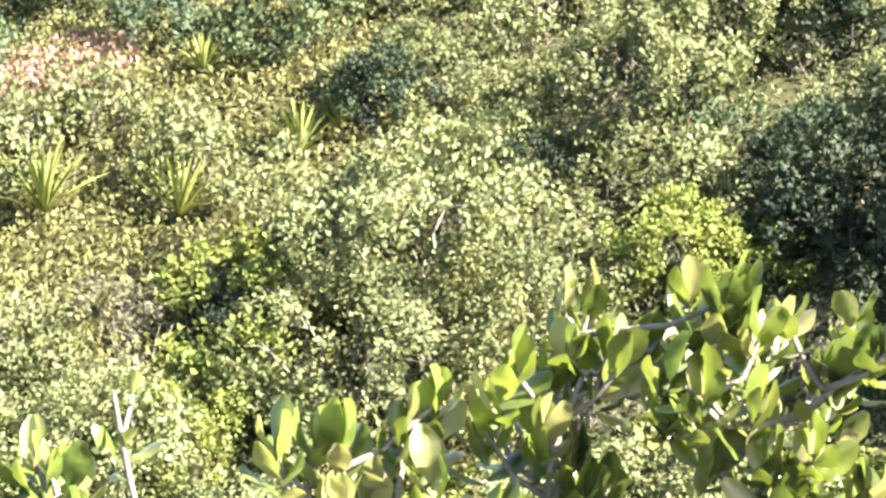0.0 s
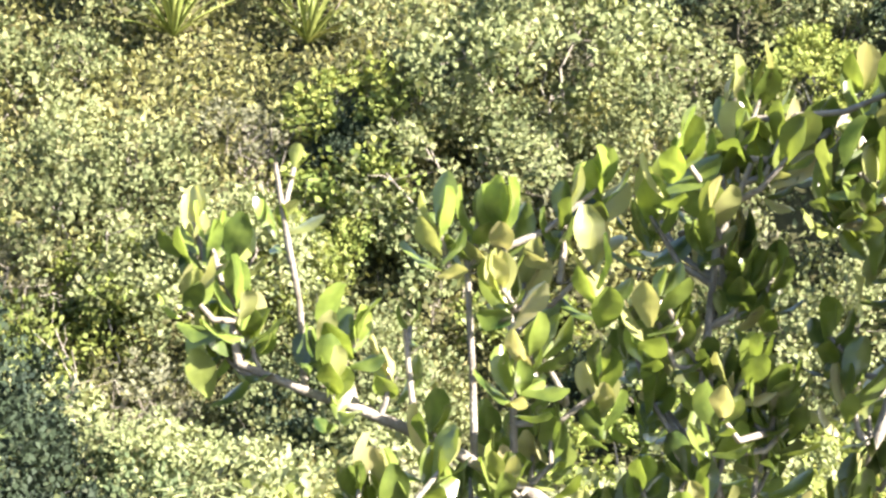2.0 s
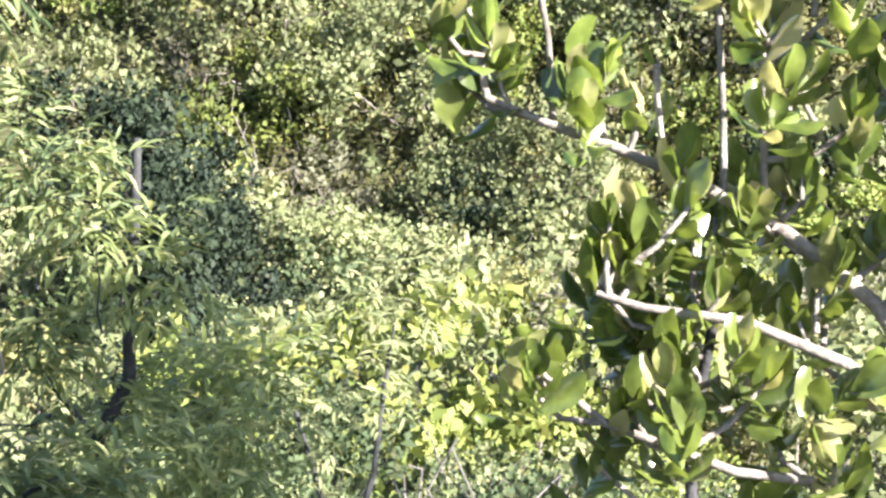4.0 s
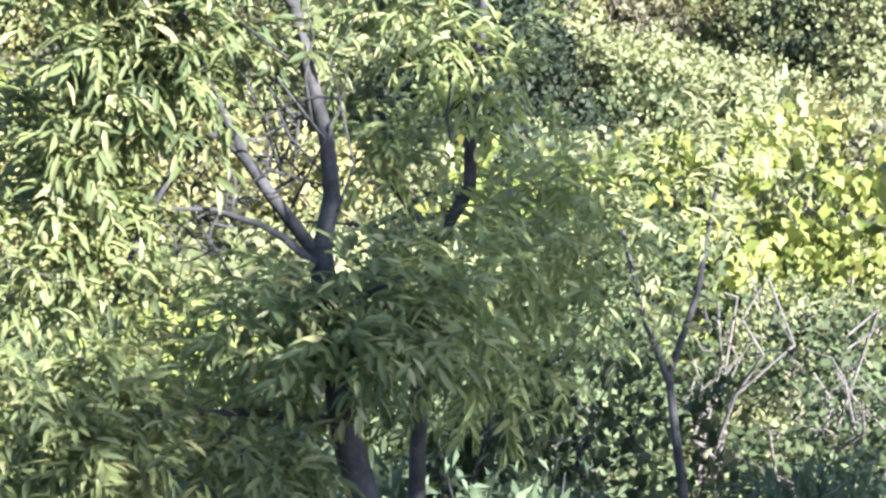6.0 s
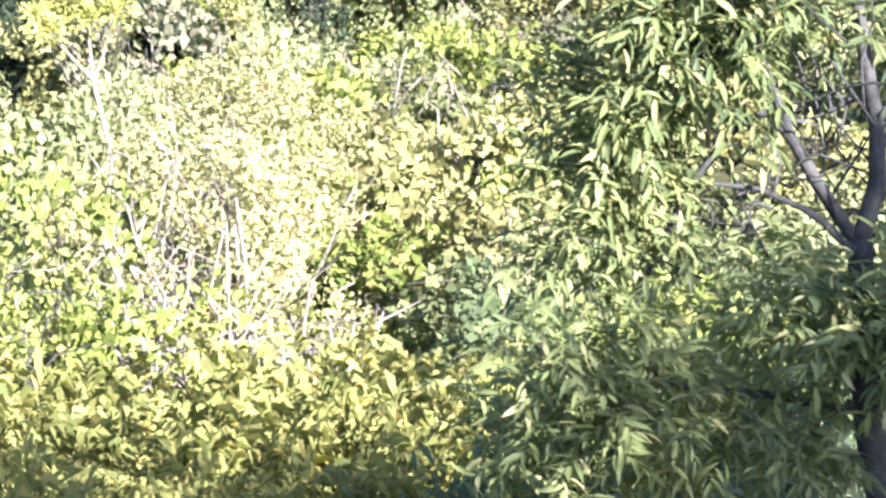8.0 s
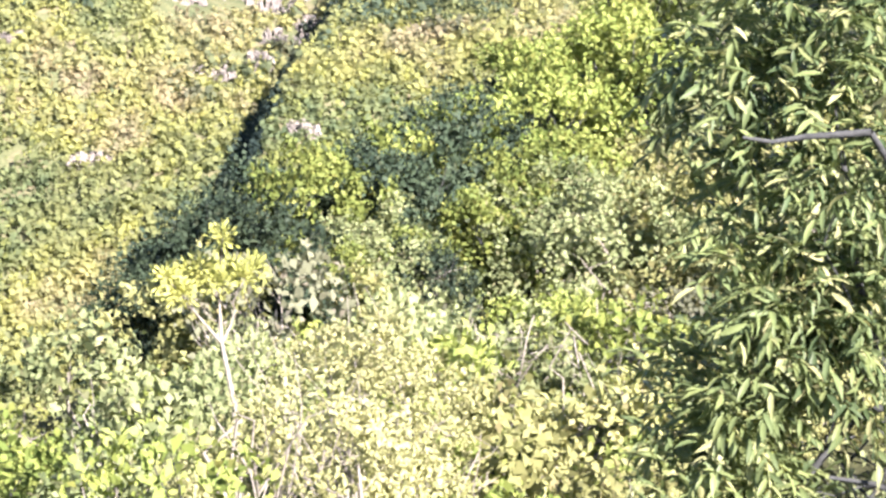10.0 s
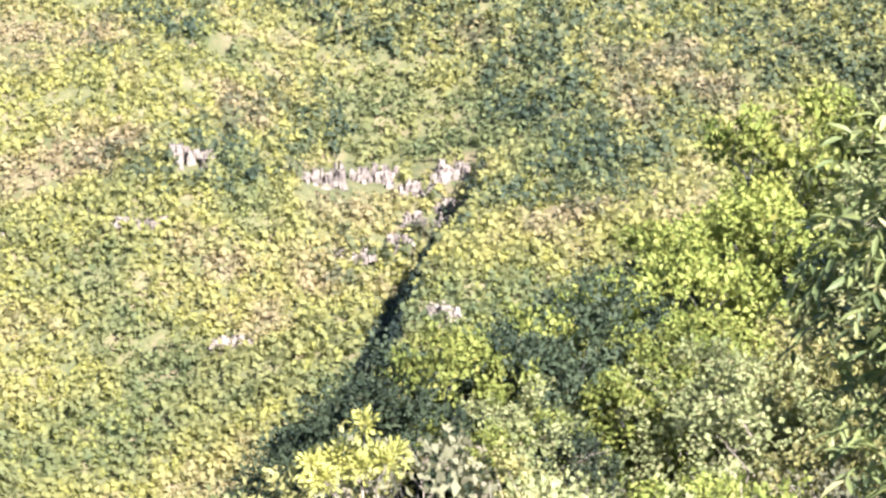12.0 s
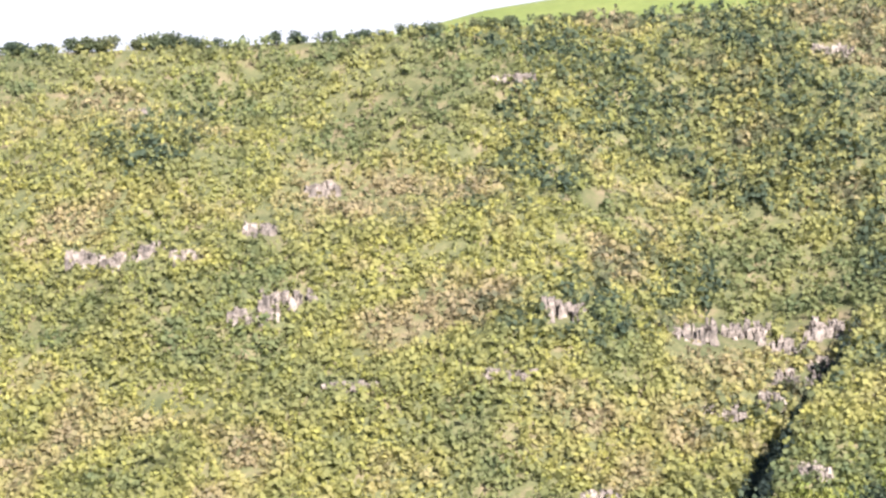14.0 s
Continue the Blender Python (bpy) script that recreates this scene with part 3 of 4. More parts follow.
# ---- dead wood ----
def dead_branch(bearing, dist, size, seed, lift=0.9, sprawl=0.5, bark=M_PALE):
    rng = np.random.default_rng(seed)
    x, y = ray(bearing, 0, dist).xy
    root = tagged(new("dead_branch"), "bleached bare dead branches among the bushes", "dead branch")
    root.location = (x, y, float(height(x, y)))
    tubes = []
    for _ in range(5):
        tip = np.array([rng.normal(0, sprawl), rng.normal(0, sprawl * 0.8), lift + rng.uniform(0.0, 0.9)]) * size
        tubes.append(bent(rng, (0, 0, -0.1), tip, 0.022 * size, 0.008 * size, 5, 0.09, 5))
        for _ in range(3):
            s = rng.uniform(0.5, 0.95)
            tubes.append(bent(rng, tip * s, tip * s + rng.normal(0, 0.3, 3) * size, 0.009 * size, 0.003, 3, 0.12, 4))
    part("bare_wood", mesh_np("bare_wood", *join(tubes), bark, True), root)


for n, (b, r, s) in enumerate(((12.0, 46, 1.3), (13.7, 45, 1.2), (14.6, 47, 1.2), (11.0, 52, 1.1), (7.3, 52, 1.0), (30.2, 37, 1.4), (29.9, 40, 1.2), (31.2, 56, 1.2), (26.8, 40, 1.3), (28.2, 36, 1.3), (40.6, 29, 1.1), (-2.5, 63, 1.3), (34.0, 31, 1.0), (34.2, 18.5, 1.5), (35.5, 18.3, 1.6), (36.6, 18.4, 1.4), (33.4, 18.6, 1.3), (37.6, 18.0, 1.2))):
    dead_branch(b, r, s, 40 + n)
# bleached twigs sprawling at the foot of the bright bush
for n, b in enumerate((33.6, 34.6, 35.4, 36.3, 37.2, 38.2, 39.0)):
    dead_branch(b, 17.8 + 0.3 * (n % 3), 1.5, 70 + n, 0.25, 1.0)
# grey saplings and fallen wood in the thicket
for n, (b, r, s) in enumerate(((5.1, 14.5, 1.0), (8.4, 15.5, 1.0), (2.6, 14.0, 1.0), (12.0, 14.6, 0.9))):
    dead_branch(b, r, s, 90 + n, 1.0, 0.4, M_TWIG)


# ---- the broad-leaved shrub at the rim ----
def broad_leaf(seed):
    """One thick obovate leaf, 8 cm long, growing along +z with its face to +y."""
    rng = np.random.default_rng(seed)
    v, f = [], []
    rows, bend, cup = 6, rng.uniform(0.05, 0.3), rng.uniform(0.15, 0.45)
    for i in range(rows + 1):
        s = i / rows
        w = 0.0203 * (math.sin(math.pi * min(s, 0.97) ** 1.5) ** 0.6 if 0 < s else 0.1) + 0.0015
        for q in (-1, -0.5, 0, 0.5, 1):
            v.append((w * q, 0.08 * bend * s * s - abs(q) ** 1.5 * w * cup + 0.002 * math.sin(9 * s + q * 2), 0.08 * s))
    for i in range(rows):
        for j in range(4):
            k = i * 5 + j
            f.append((k, k + 1, k + 6, k + 5))
    return np.array(v), np.array(f)


LEAVES = [broad_leaf(60 + i) for i in range(8)]
LEAF_MESH = [mesh_np("leaf", v, f, M_BROAD, True) for v, f in LEAVES]


def broadleaf_shrub():
    rng = np.random.default_rng(9)
    foot = Vector((0.55, 3.45, -2.25))
    root = tagged(new("broadleaf_shrub"), "evergreen shrub with thick glossy rounded leaves on pale branches", "shrub")
    root.location = foot
    limbs = []

    def limb(name, points, r0, r1, sides=8, bark=M_PALE):
        n = len(points)
        v, f = tube([Vector(p) - foot for p in points], [r0 + (r1 - r0) * i / (n - 1) for i in range(n)], sides)
        part(name, mesh_np(name, v, f, bark, True), root)
        for a, b in zip(points, points[1:]):
            for s in (0.0, 0.25, 0.5, 0.75):
                limbs.append(Vector(a).lerp(Vector(b), s))

    limb("trunk", [foot - Vector((0, 0, 0.2)), (0.53, 3.44, -1.8), (0.46, 3.43, -1.45), (0.42, 3.41, -1.26)], 0.035, 0.022, bark=M_BARK)
    limb("branch", [(0.42, 3.41, -1.26), (0.29, 3.48, -1.08), (0.14, 3.51, -0.97), (-0.01, 3.53, -0.90), (-0.11, 3.53, -0.86), (-0.2, 3.53, -0.83), (-0.30, 3.53, -0.79)], 0.014, 0.006)
    limb("branch", [(0.46, 3.43, -1.4), (0.62, 3.48, -1.1), (0.66, 3.52, -0.9), (0.72, 3.55, -0.7), (0.76, 3.57, -0.6)], 0.012, 0.006)
    limb("branch", [(0.44, 3.42, -1.35), (0.45, 3.5, -1.05), (0.40, 3.54, -0.85), (0.42, 3.58, -0.6), (0.47, 3.6, -0.48)], 0.009, 0.005)
    limb("branch", [(0.12, 3.53, -0.92), (0.115, 3.56, -0.75), (0.09, 3.61, -0.58)], 0.0065, 0.005)
    limb("branch", [(0.06, 3.53, -0.93), (0.055, 3.56, -0.81), (0.04, 3.60, -0.60)], 0.0065, 0.005)
    limb("branch", [(-0.03, 3.53, -0.89), (-0.04, 3.55, -0.82), (-0.05, 3.57, -0.74)], 0.006, 0.004)
    limb("branch", [(-0.12, 3.53, -0.86), (-0.13, 3.54, -0.82), (-0.15, 3.55, -0.78)], 0.007, 0.005)
    limb("branch", [(-0.30, 3.53, -0.79), (-0.31, 3.54, -0.74), (-0.30, 3.55, -0.69)], 0.007, 0.005)
    limb("branch", [(-0.20, 3.54, -0.83), (-0.21, 3.56, -0.70), (-0.235, 3.58, -0.58), (-0.25, 3.59, -0.49)], 0.006, 0.004)
    limb("branch", [(0.30, 3.4, -1.5), (0.2, 3.36, -1.32), (0.09, 3.28, -1.28), (-0.10, 3.30, -1.22), (-0.20, 3.32, -1.15)], 0.01, 0.005)
    limb("branch", [(0.38, 3.42, -1.3), (0.25, 3.4, -1.15), (0.1, 3.37, -1.08), (-0.05, 3.36, -1.06), (-0.12, 3.36, -1.04)], 0.011, 0.005)
    limb("branch", [(0.06, 3.3, -2.1), (0.04, 3.29, -1.50), (0.02, 3.38, -1.28), (0.05, 3.4, -1.1)], 0.013, 0.008, bark=M_BARK)
    made, rest = [0], []

    def tuft(x, y, z, count=8, size=1.0, spread=1.0, twig=True):
        tip = Vector((x, y, z)) + Vector((rng.normal(0, 0.006), rng.normal(0, 0.05), rng.normal(0, 0.006) - 0.012))
        axis = Vector((rng.normal(0.12, 0.26), rng.normal(-0.22, 0.26), 1.0)).normalized()
        if twig:
            low = [p for p in limbs if p.z < tip.z - 0.05]
            near = min(low, key=lambda p: (p - tip).length)
            mid = near.lerp(tip, 0.55) + Vector((0, 0, -0.02)) + Vector(rng.normal(0, 0.008, 3))
            v, f = tube([near - foot, mid - foot, tip - foot], [0.006, 0.005, 0.004], 5)
            part("twig", mesh_np("twig", v, f, M_PALE, True), root)
            limbs.append(near.lerp(tip, 0.6))
        turn0 = rng.uniform(0, 6.28)
        for i in range(count):
            a = turn0 + i * 2.4
            lean = radians((14 + 54 * (i / max(1, count - 1)) + rng.normal(0, 8)) * spread)
            q = axis.to_track_quat("Z", "Y").to_matrix().to_4x4() @ Matrix.Rotation(a, 4, "Z") @ Matrix.Rotation(lean, 4, "X") @ Matrix.Rotation(rng.normal(0, 0.35), 4, "Z")
            s = size * rng.uniform(0.65, 1.1)
            m = Matrix.Translation(tip - foot - axis * (0.012 * i)) @ q @ Matrix.Diagonal((s, s, s, 1))
            k = int(rng.integers(0, 8))
            if made[0] < 300:
                ob = part("leaf", LEAF_MESH[k], root)
                ob.matrix_basis = m
                made[0] += 1
            else:
                mm = np.array(m)
                rest.append((LEAVES[k][0] @ mm[:3, :3].T + mm[:3, 3], LEAVES[k][1]))

    def tufts(points, y, **kw):
        for x, z in points:
            tuft(x, y, z, **kw)
            if x > 0.08 or z < -0.86:
                extra.append((x + rng.normal(0, 0.045), y + rng.normal(0.05, 0.1), z - abs(rng.normal(0.03, 0.035))))

    extra = []

    # along the low branch and its upright shoots
    tufts([(-0.34, -0.59), (-0.30, -0.69), (-0.34, -0.76)], 3.55, count=9)
    tufts([(-0.37, -0.65), (-0.31, -0.63), (-0.27, -0.68), (-0.36, -0.71), (-0.28, -0.76), (-0.38, -0.58)], 3.56, count=6)
    tufts([(-0.12, -0.73), (-0.18, -0.72), (-0.08, -0.80)], 3.56, count=6)
    tufts([(-0.24, -0.58)], 3.58, count=5)
    tufts([(-0.23, -0.49)], 3.59, count=2, size=0.75)
    tufts([(-0.15, -0.78), (0.00, -0.56), (0.10, -0.64), (0.00, -0.86)], 3.57, count=8)
    tufts([(0.09, -0.56)], 3.61, count=8, size=1.2, spread=0.75)
    tufts([(-0.04, -0.73)], 3.57, count=3, size=0.85)
    tufts([(0.24, -0.51), (0.24, -0.62), (0.32, -0.56), (0.45, -0.61), (0.45, -0.45), (0.36, -0.46)], 3.6, count=9, size=1.1)
    tufts([(0.33, -0.70), (0.26, -0.79), (0.18, -0.88), (0.13, -0.73), (0.10, -0.95), (0.01, -1.00), (0.05, -1.09), (0.38, -1.01)], 3.53, count=9)
    tufts([(0.48, -0.75), (0.33, -0.84), (0.43, -0.88), (0.31, -0.94), (0.51, -0.96), (0.41, -0.78)], 3.53, count=9)
    # the crown towards the trunk
    tufts([(0.48, -0.36), (0.70, -0.33)], 3.62, count=9, spread=0.8, size=1.1)
    tufts([(0.64, -0.41), (0.57, -0.43), (0.63, -0.49), (0.77, -0.40), (0.51, -0.43), (0.42, -0.49), (0.75, -0.55)], 3.6, count=9, size=1.05)
    tufts([(0.71, -0.51), (0.67, -0.58), (0.47, -0.64), (0.59, -0.72), (0.47, -0.77), (0.54, -0.84), (0.63, -0.80), (0.79, -0.65), (0.74, -0.72)], 3.55, count=8)
    tufts([(0.89, -0.44), (0.84, -0.46), (0.77, -0.38), (0.70, -0.38), (0.80, -0.55), (0.72, -0.57), (0.92, -0.38), (0.86, -0.58), (0.93, -0.66)], 3.51, count=8)
    # below the low branch
    tufts([(0.18, -1.08), (-0.05, -1.07), (0.22, -1.01), (-0.11, -0.93), (-0.05, -0.95), (0.02, -0.91), (0.10, -0.90)], 3.42, count=8)
    tufts([(0.01, -0.98), (0.06, -1.04), (-0.12, -1.04), (-0.06, -1.09), (0.01, -1.11), (-0.20, -1.11), (0.09, -1.09)], 3.36, count=9, spread=1.15)
    tufts([(-0.07, -1.19), (0.02, -1.19), (0.13, -1.14), (0.14, -1.34), (0.24, -1.25), (0.3, -1.15), (0.2, -1.42)], 3.3, count=8, spread=1.2)
    tufts([(0.55, -1.0), (0.62, -0.95), (0.7, -0.88), (0.5, -1.12), (0.42, -1.15)], 3.5, count=8)
    for x, y, z in extra:
        tuft(x, y, z, count=8)
    ob = part("leaf_mass", mesh_np("leaf_mass", *join(rest), M_BROAD, True), root)
    tagged(ob, kind="stuff")


broadleaf_shrub()


# ---- trees with long drooping leaves ----
def leaf_sprays(rng, blobs, count, leaf=0.075):
    """Drooping sprays of long narrow leaves in and round the given balls (x, y, z, radius)."""
    blobs = np.array(blobs)
    count = int(count * 1.5)
    pick = rng.choice(len(blobs), count, p=blobs[:, 3] ** 2 / (blobs[:, 3] ** 2).sum())
    d = unit(rng.normal(0, 1, (count, 3)))
    p = blobs[pick, :3] + d * (blobs[pick, 3] * rng.uniform(0.35, 1.08, count))[:, None]
    count, per = len(p), 9
    n = count * per
    twig = unit(d * 0.6 + rng.normal(0, 0.5, (count, 3)) + np.array([0, 0, 0.1]))
    s = np.tile(np.linspace(0, 1, per), count)
    tw = np.repeat(twig, per, 0)
    base = np.repeat(p, per, 0) + tw * (s * 0.13)[:, None] - np.array([0, 0, 0.04]) * (s * s)[:, None]
    side = unit(np.cross(tw, np.array([0.1, 0.2, 1.0])))
    flip = np.tile(np.array([1, -1] * per)[:per], count)[:, None]
    out = unit(tw * (0.3 + 0.7 * s)[:, None] + side * flip * (1.0 - 0.6 * s)[:, None] + rng.normal(0, 0.3, (n, 3)) + np.array([0, 0, -0.25]))
    up = unit(np.array([0, 0, 1.0]) + rng.normal(0, 0.4, (n, 3)))
    size = leaf * rng.uniform(0.6, 1.3, n)
    return blades(rng, base, out, up, size, size * 0.24, 0.25, 0.28, 3)


def long_leaf_tree():
    rng = np.random.default_rng(77)
    foot = Vector((-1.9, 6.12, -4.25))
    root = tagged(new("long_leaved_tree"), "forked grey-barked tree with long drooping leaves", "tree")
    root.location = foot

    def limb(name, points, r0, r1):
        n = len(points)
        v, f = tube([Vector(p) - foot for p in points], [r0 + (r1 - r0) * i / (n - 1) for i in range(n)], 9)
        part(name, mesh_np(name, v, f, M_BARK, True), root)

    limb("trunk", [(-1.9, 6.12, -4.4), (-1.95, 6.19, -3.47), (-2.0, 6.24, -3.34), (-2.09, 6.32, -3.13), (-2.17, 6.43, -2.82), (-2.22, 6.51, -2.60)], 0.062, 0.04)
    limb("limb", [(-2.22, 6.51, -2.62), (-2.20, 6.58, -2.44), (-2.23, 6.63, -2.27), (-2.30, 6.67, -2.05), (-2.35, 6.70, -1.87), (-2.39, 6.76, -1.62), (-2.47, 6.80, -1.27)], 0.032, 0.014)
    limb("limb", [(-2.23, 6.51, -2.62), (-2.38, 6.52, -2.44), (-2.47, 6.53, -2.32), (-2.55, 6.52, -2.24), (-2.63, 6.48, -2.28), (-2.74, 6.37, -2.47), (-2.80, 6.25, -2.68), (-2.83, 6.18, -2.83)], 0.024, 0.008)
    limb("limb", [(-2.22, 6.44, -2.62), (-2.30, 6.40, -2.53), (-2.37, 6.39, -2.49), (-2.51, 6.36, -2.44), (-2.64, 6.31, -2.43)], 0.015, 0.006)
    limb("limb", [(-2.47, 6.53, -2.32), (-2.56, 6.5, -2.1), (-2.66, 6.48, -1.8), (-2.72, 6.5, -1.5), (-2.78, 6.5, -1.2)], 0.018, 0.007)
    limb("limb", [(-2.55, 6.26, -1.32), (-2.72, 6.18, -1.34), (-2.81, 6.14, -1.36), (-2.89, 6.11, -1.35)], 0.012, 0.005)
    limb("limb", [(-2.35, 6.70, -1.87), (-2.45, 6.5, -1.6), (-2.5, 6.35, -1.45), (-2.55, 6.26, -1.32)], 0.014, 0.01)
    limb("limb", [(-2.17, 6.43, -2.85), (-2.05, 6.36, -2.7), (-1.95, 6.32, -2.62), (-1.86, 6.4, -2.6)], 0.014, 0.006)
    limb("limb", [(-2.1, 6.33, -3.1), (-2.35, 6.1, -3.0), (-2.6, 5.8, -2.9), (-2.85, 5.65, -2.8)], 0.016, 0.006)
    tubes = []
    for _ in range(46):
        a = np.array([-2.38, 6.6, -2.4]) + rng.normal(0, 0.16, 3)
        tubes.append(bent(rng, a, a + np.array([rng.normal(-0.1, 0.25), rng.normal(0, 0.2), rng.normal(0.15, 0.3)]), 0.006, 0.002, 4, 0.08, 4))
    v, f = join(tubes)
    part("twig_tangle", mesh_np("twig_tangle", v - np.array(foot), f, M_BARK, True), root)
    groups = {
        "lower_foliage": ([(-2.28, 6.23, -2.72, 0.2), (-2.04, 6.34, -2.66, 0.2), (-1.86, 6.5, -2.75, 0.2), (-2.09, 6.12, -2.76, 0.17), (-2.45, 6.2, -2.84, 0.15), (-1.9, 6.26, -2.78, 0.17)], 230),
        "upper_foliage": ([(-2.87, 6.43, -2.12, 0.22), (-2.99, 6.29, -2.37, 0.2), (-2.79, 6.51, -1.97, 0.2), (-2.65, 6.54, -2.05, 0.16), (-2.83, 6.28, -2.58, 0.18), (-3.01, 6.18, -2.62, 0.2), (-3.2, 6.5, -2.3, 0.2), (-2.59, 6.81, -1.95, 0.2)], 300),
        "crown_foliage": ([(-3.0, 6.57, -1.01, 0.24), (-2.82, 6.62, -1.16, 0.24), (-3.22, 6.7, -1.2, 0.2), (-2.88, 6.5, -1.35, 0.24), (-2.7, 6.55, -1.5, 0.25), (-3.12, 6.62, -1.65, 0.2), (-2.89, 6.42, -1.87, 0.24), (-2.6, 6.54, -1.8, 0.22), (-2.75, 6.67, -0.9, 0.25), (-2.4, 6.8, -1.2, 0.3)], 420),
        "skirt_foliage": ([(-2.85, 5.61, -2.78, 0.17), (-2.64, 5.66, -2.88, 0.18), (-2.95, 5.63, -3.06, 0.18), (-2.63, 5.8, -2.78, 0.14), (-2.5, 5.84, -3.08, 0.17), (-2.23, 5.98, -3.05, 0.15), (-2.68, 5.52, -3.07, 0.15)], 210),
        "outer_foliage": ([(-2.7, 6.44, -2.1, 0.18), (-2.93, 6.32, -2.18, 0.2), (-2.3, 6.75, -2.0, 0.12), (-3.3, 6.7, -1.45, 0.16)], 90),
    }
    for name, (blobs, count) in groups.items():
        v, f = leaf_sprays(rng, blobs, count)
        part(name, mesh_np(name, v - np.array(foot), f, M_LONG, True), root)


def slender_tree(foot, limbs, blobs, count, mat, seed, label, leaf=0.075):
    rng = np.random.default_rng(seed)
    foot = Vector(foot)
    root = tagged(new("slender_tree"), label, "tree", "slender trees below the rim")
    root.location = foot
    for n, (points, r0, r1) in enumerate(limbs):
        k = len(points)
        v, f = tube([Vector(p) - foot for p in points], [r0 + (r1 - r0) * i / (k - 1) for i in range(k)], 8)
        part("limb" if n else "trunk", mesh_np("limb", v, f, M_BARK, True), root)
    v, f = leaf_sprays(rng, blobs, count, leaf)
    part("foliage", mesh_np("foliage", v - np.array(foot), f, mat, True), root)


long_leaf_tree()
slender_tree((-2.2, 7.4, -4.6), [([(-2.2, 7.4, -4.8), (-2.16, 7.42, -3.4), (-2.10, 7.43, -2.90), (-2.00, 7.53, -2.71), (-2.01, 7.59, -2.51), (-2.00, 7.70, -2.17), (-2.00, 7.77, -1.90)], 0.035, 0.016),
             ([(-2.1, 7.43, -2.9), (-2.25, 7.3, -2.6), (-2.24, 7.3, -2.3)], 0.014, 0.007)],
             [(-2.06, 7.29, -2.03, 0.2), (-1.87, 7.48, -2.28, 0.18), (-2.19, 7.14, -2.42, 0.14), (-2.19, 7.34, -2.5, 0.14), (-1.95, 7.47, -2.89, 0.22), (-1.78, 7.85, -3.14, 0.3), (-1.77, 8.1, -2.93, 0.24), (-1.91, 7.55, -3.4, 0.26), (-2.35, 7.5, -1.9, 0.22)], 330, M_LONG, 81, "slender dark-leaved tree in the half shade")
slender_tree((-1.5, 9.7, -6.0), [([(-1.5, 9.7, -6.2), (-1.53, 9.73, -5.0), (-1.66, 9.96, -4.47), (-1.81, 10.06, -4.18), (-1.95, 10.19, -3.79)], 0.03, 0.01),
             ([(-1.67, 9.98, -4.44), (-1.57, 10.14, -4.07), (-1.54, 10.28, -3.72), (-1.50, 10.40, -3.39)], 0.02, 0.007)],
             [(-1.95, 10.19, -3.7, 0.3), (-1.5, 10.4, -3.3, 0.3), (-1.6, 10.3, -3.7, 0.25), (-1.9, 10.1, -4.2, 0.25)], 90, M_OLIVE, 82, "slender forked grey tree with sparse green leaves", 0.07)


# ---- ferns ----
def fern(seed):
    rng = np.random.default_rng(seed)
    root = tagged(new("fern"), "yellow-green bracken fern with arching fronds", "fern", "ferns below the bright bush")
    for i in range(6):
        a, reach, top = i * 2.4 + rng.uniform(-0.3, 0.3), rng.uniform(0.5, 0.9), rng.uniform(0.7, 1.15)
        s = np.linspace(0, 1, 17)
        path = np.stack([np.cos(a) * reach * s ** 1.3, np.sin(a) * reach * s ** 1.3, top * (1.5 * s - 0.75 * s * s)], 1)
        v, f = tube(path, list(0.007 * (1 - 0.8 * s)), 3)
        along = unit(np.gradient(path, axis=0))
        side = unit(np.cross(along, np.array([0, 0, 1.0])))
        k = np.repeat(np.arange(4, 17), 2)
        sign = np.tile([1, -1], 13)[:, None]
        size = (0.30 * np.sin(np.pi * (0.12 + 0.86 * (k - 4) / 13)) + 0.03) * rng.uniform(0.6, 1.15, 26)
        v2, f2 = blades(rng, path[k], side[k] * sign + along[k] * 0.45 + rng.normal(0, 0.22, (26, 3)), np.tile([0, 0, 1.0], (26, 1)) + rng.normal(0, 0.3, (26, 3)), size, size * 0.34, 0.12, 0.15)
        part("frond", mesh_np("frond", *join([(v, f), (v2, f2)]), M_FERN), root)
    return root


FERNS = [fern(90), fern(91)]
rng_f = random.Random(4)
for n in range(230):
    b, r = rng_f.uniform(27.5, 44), rng_f.uniform(10.6, 17.4)
    x, y = ray(b, 0, r).xy
    m = Matrix.LocRotScale((x, y, float(height(x, y)) + 0.05), Euler((rng_f.uniform(-0.35, 0.35), rng_f.uniform(-0.35, 0.35), rng_f.uniform(0, 6))), None)
    ob = FERNS[n] if n < 2 else copy_thing(FERNS[n % 2], m)
    s = rng_f.uniform(0.3, 0.48)
    ob.matrix_basis = m @ Matrix.Diagonal((s, s, s * rng_f.uniform(1.3, 3.2), 1))


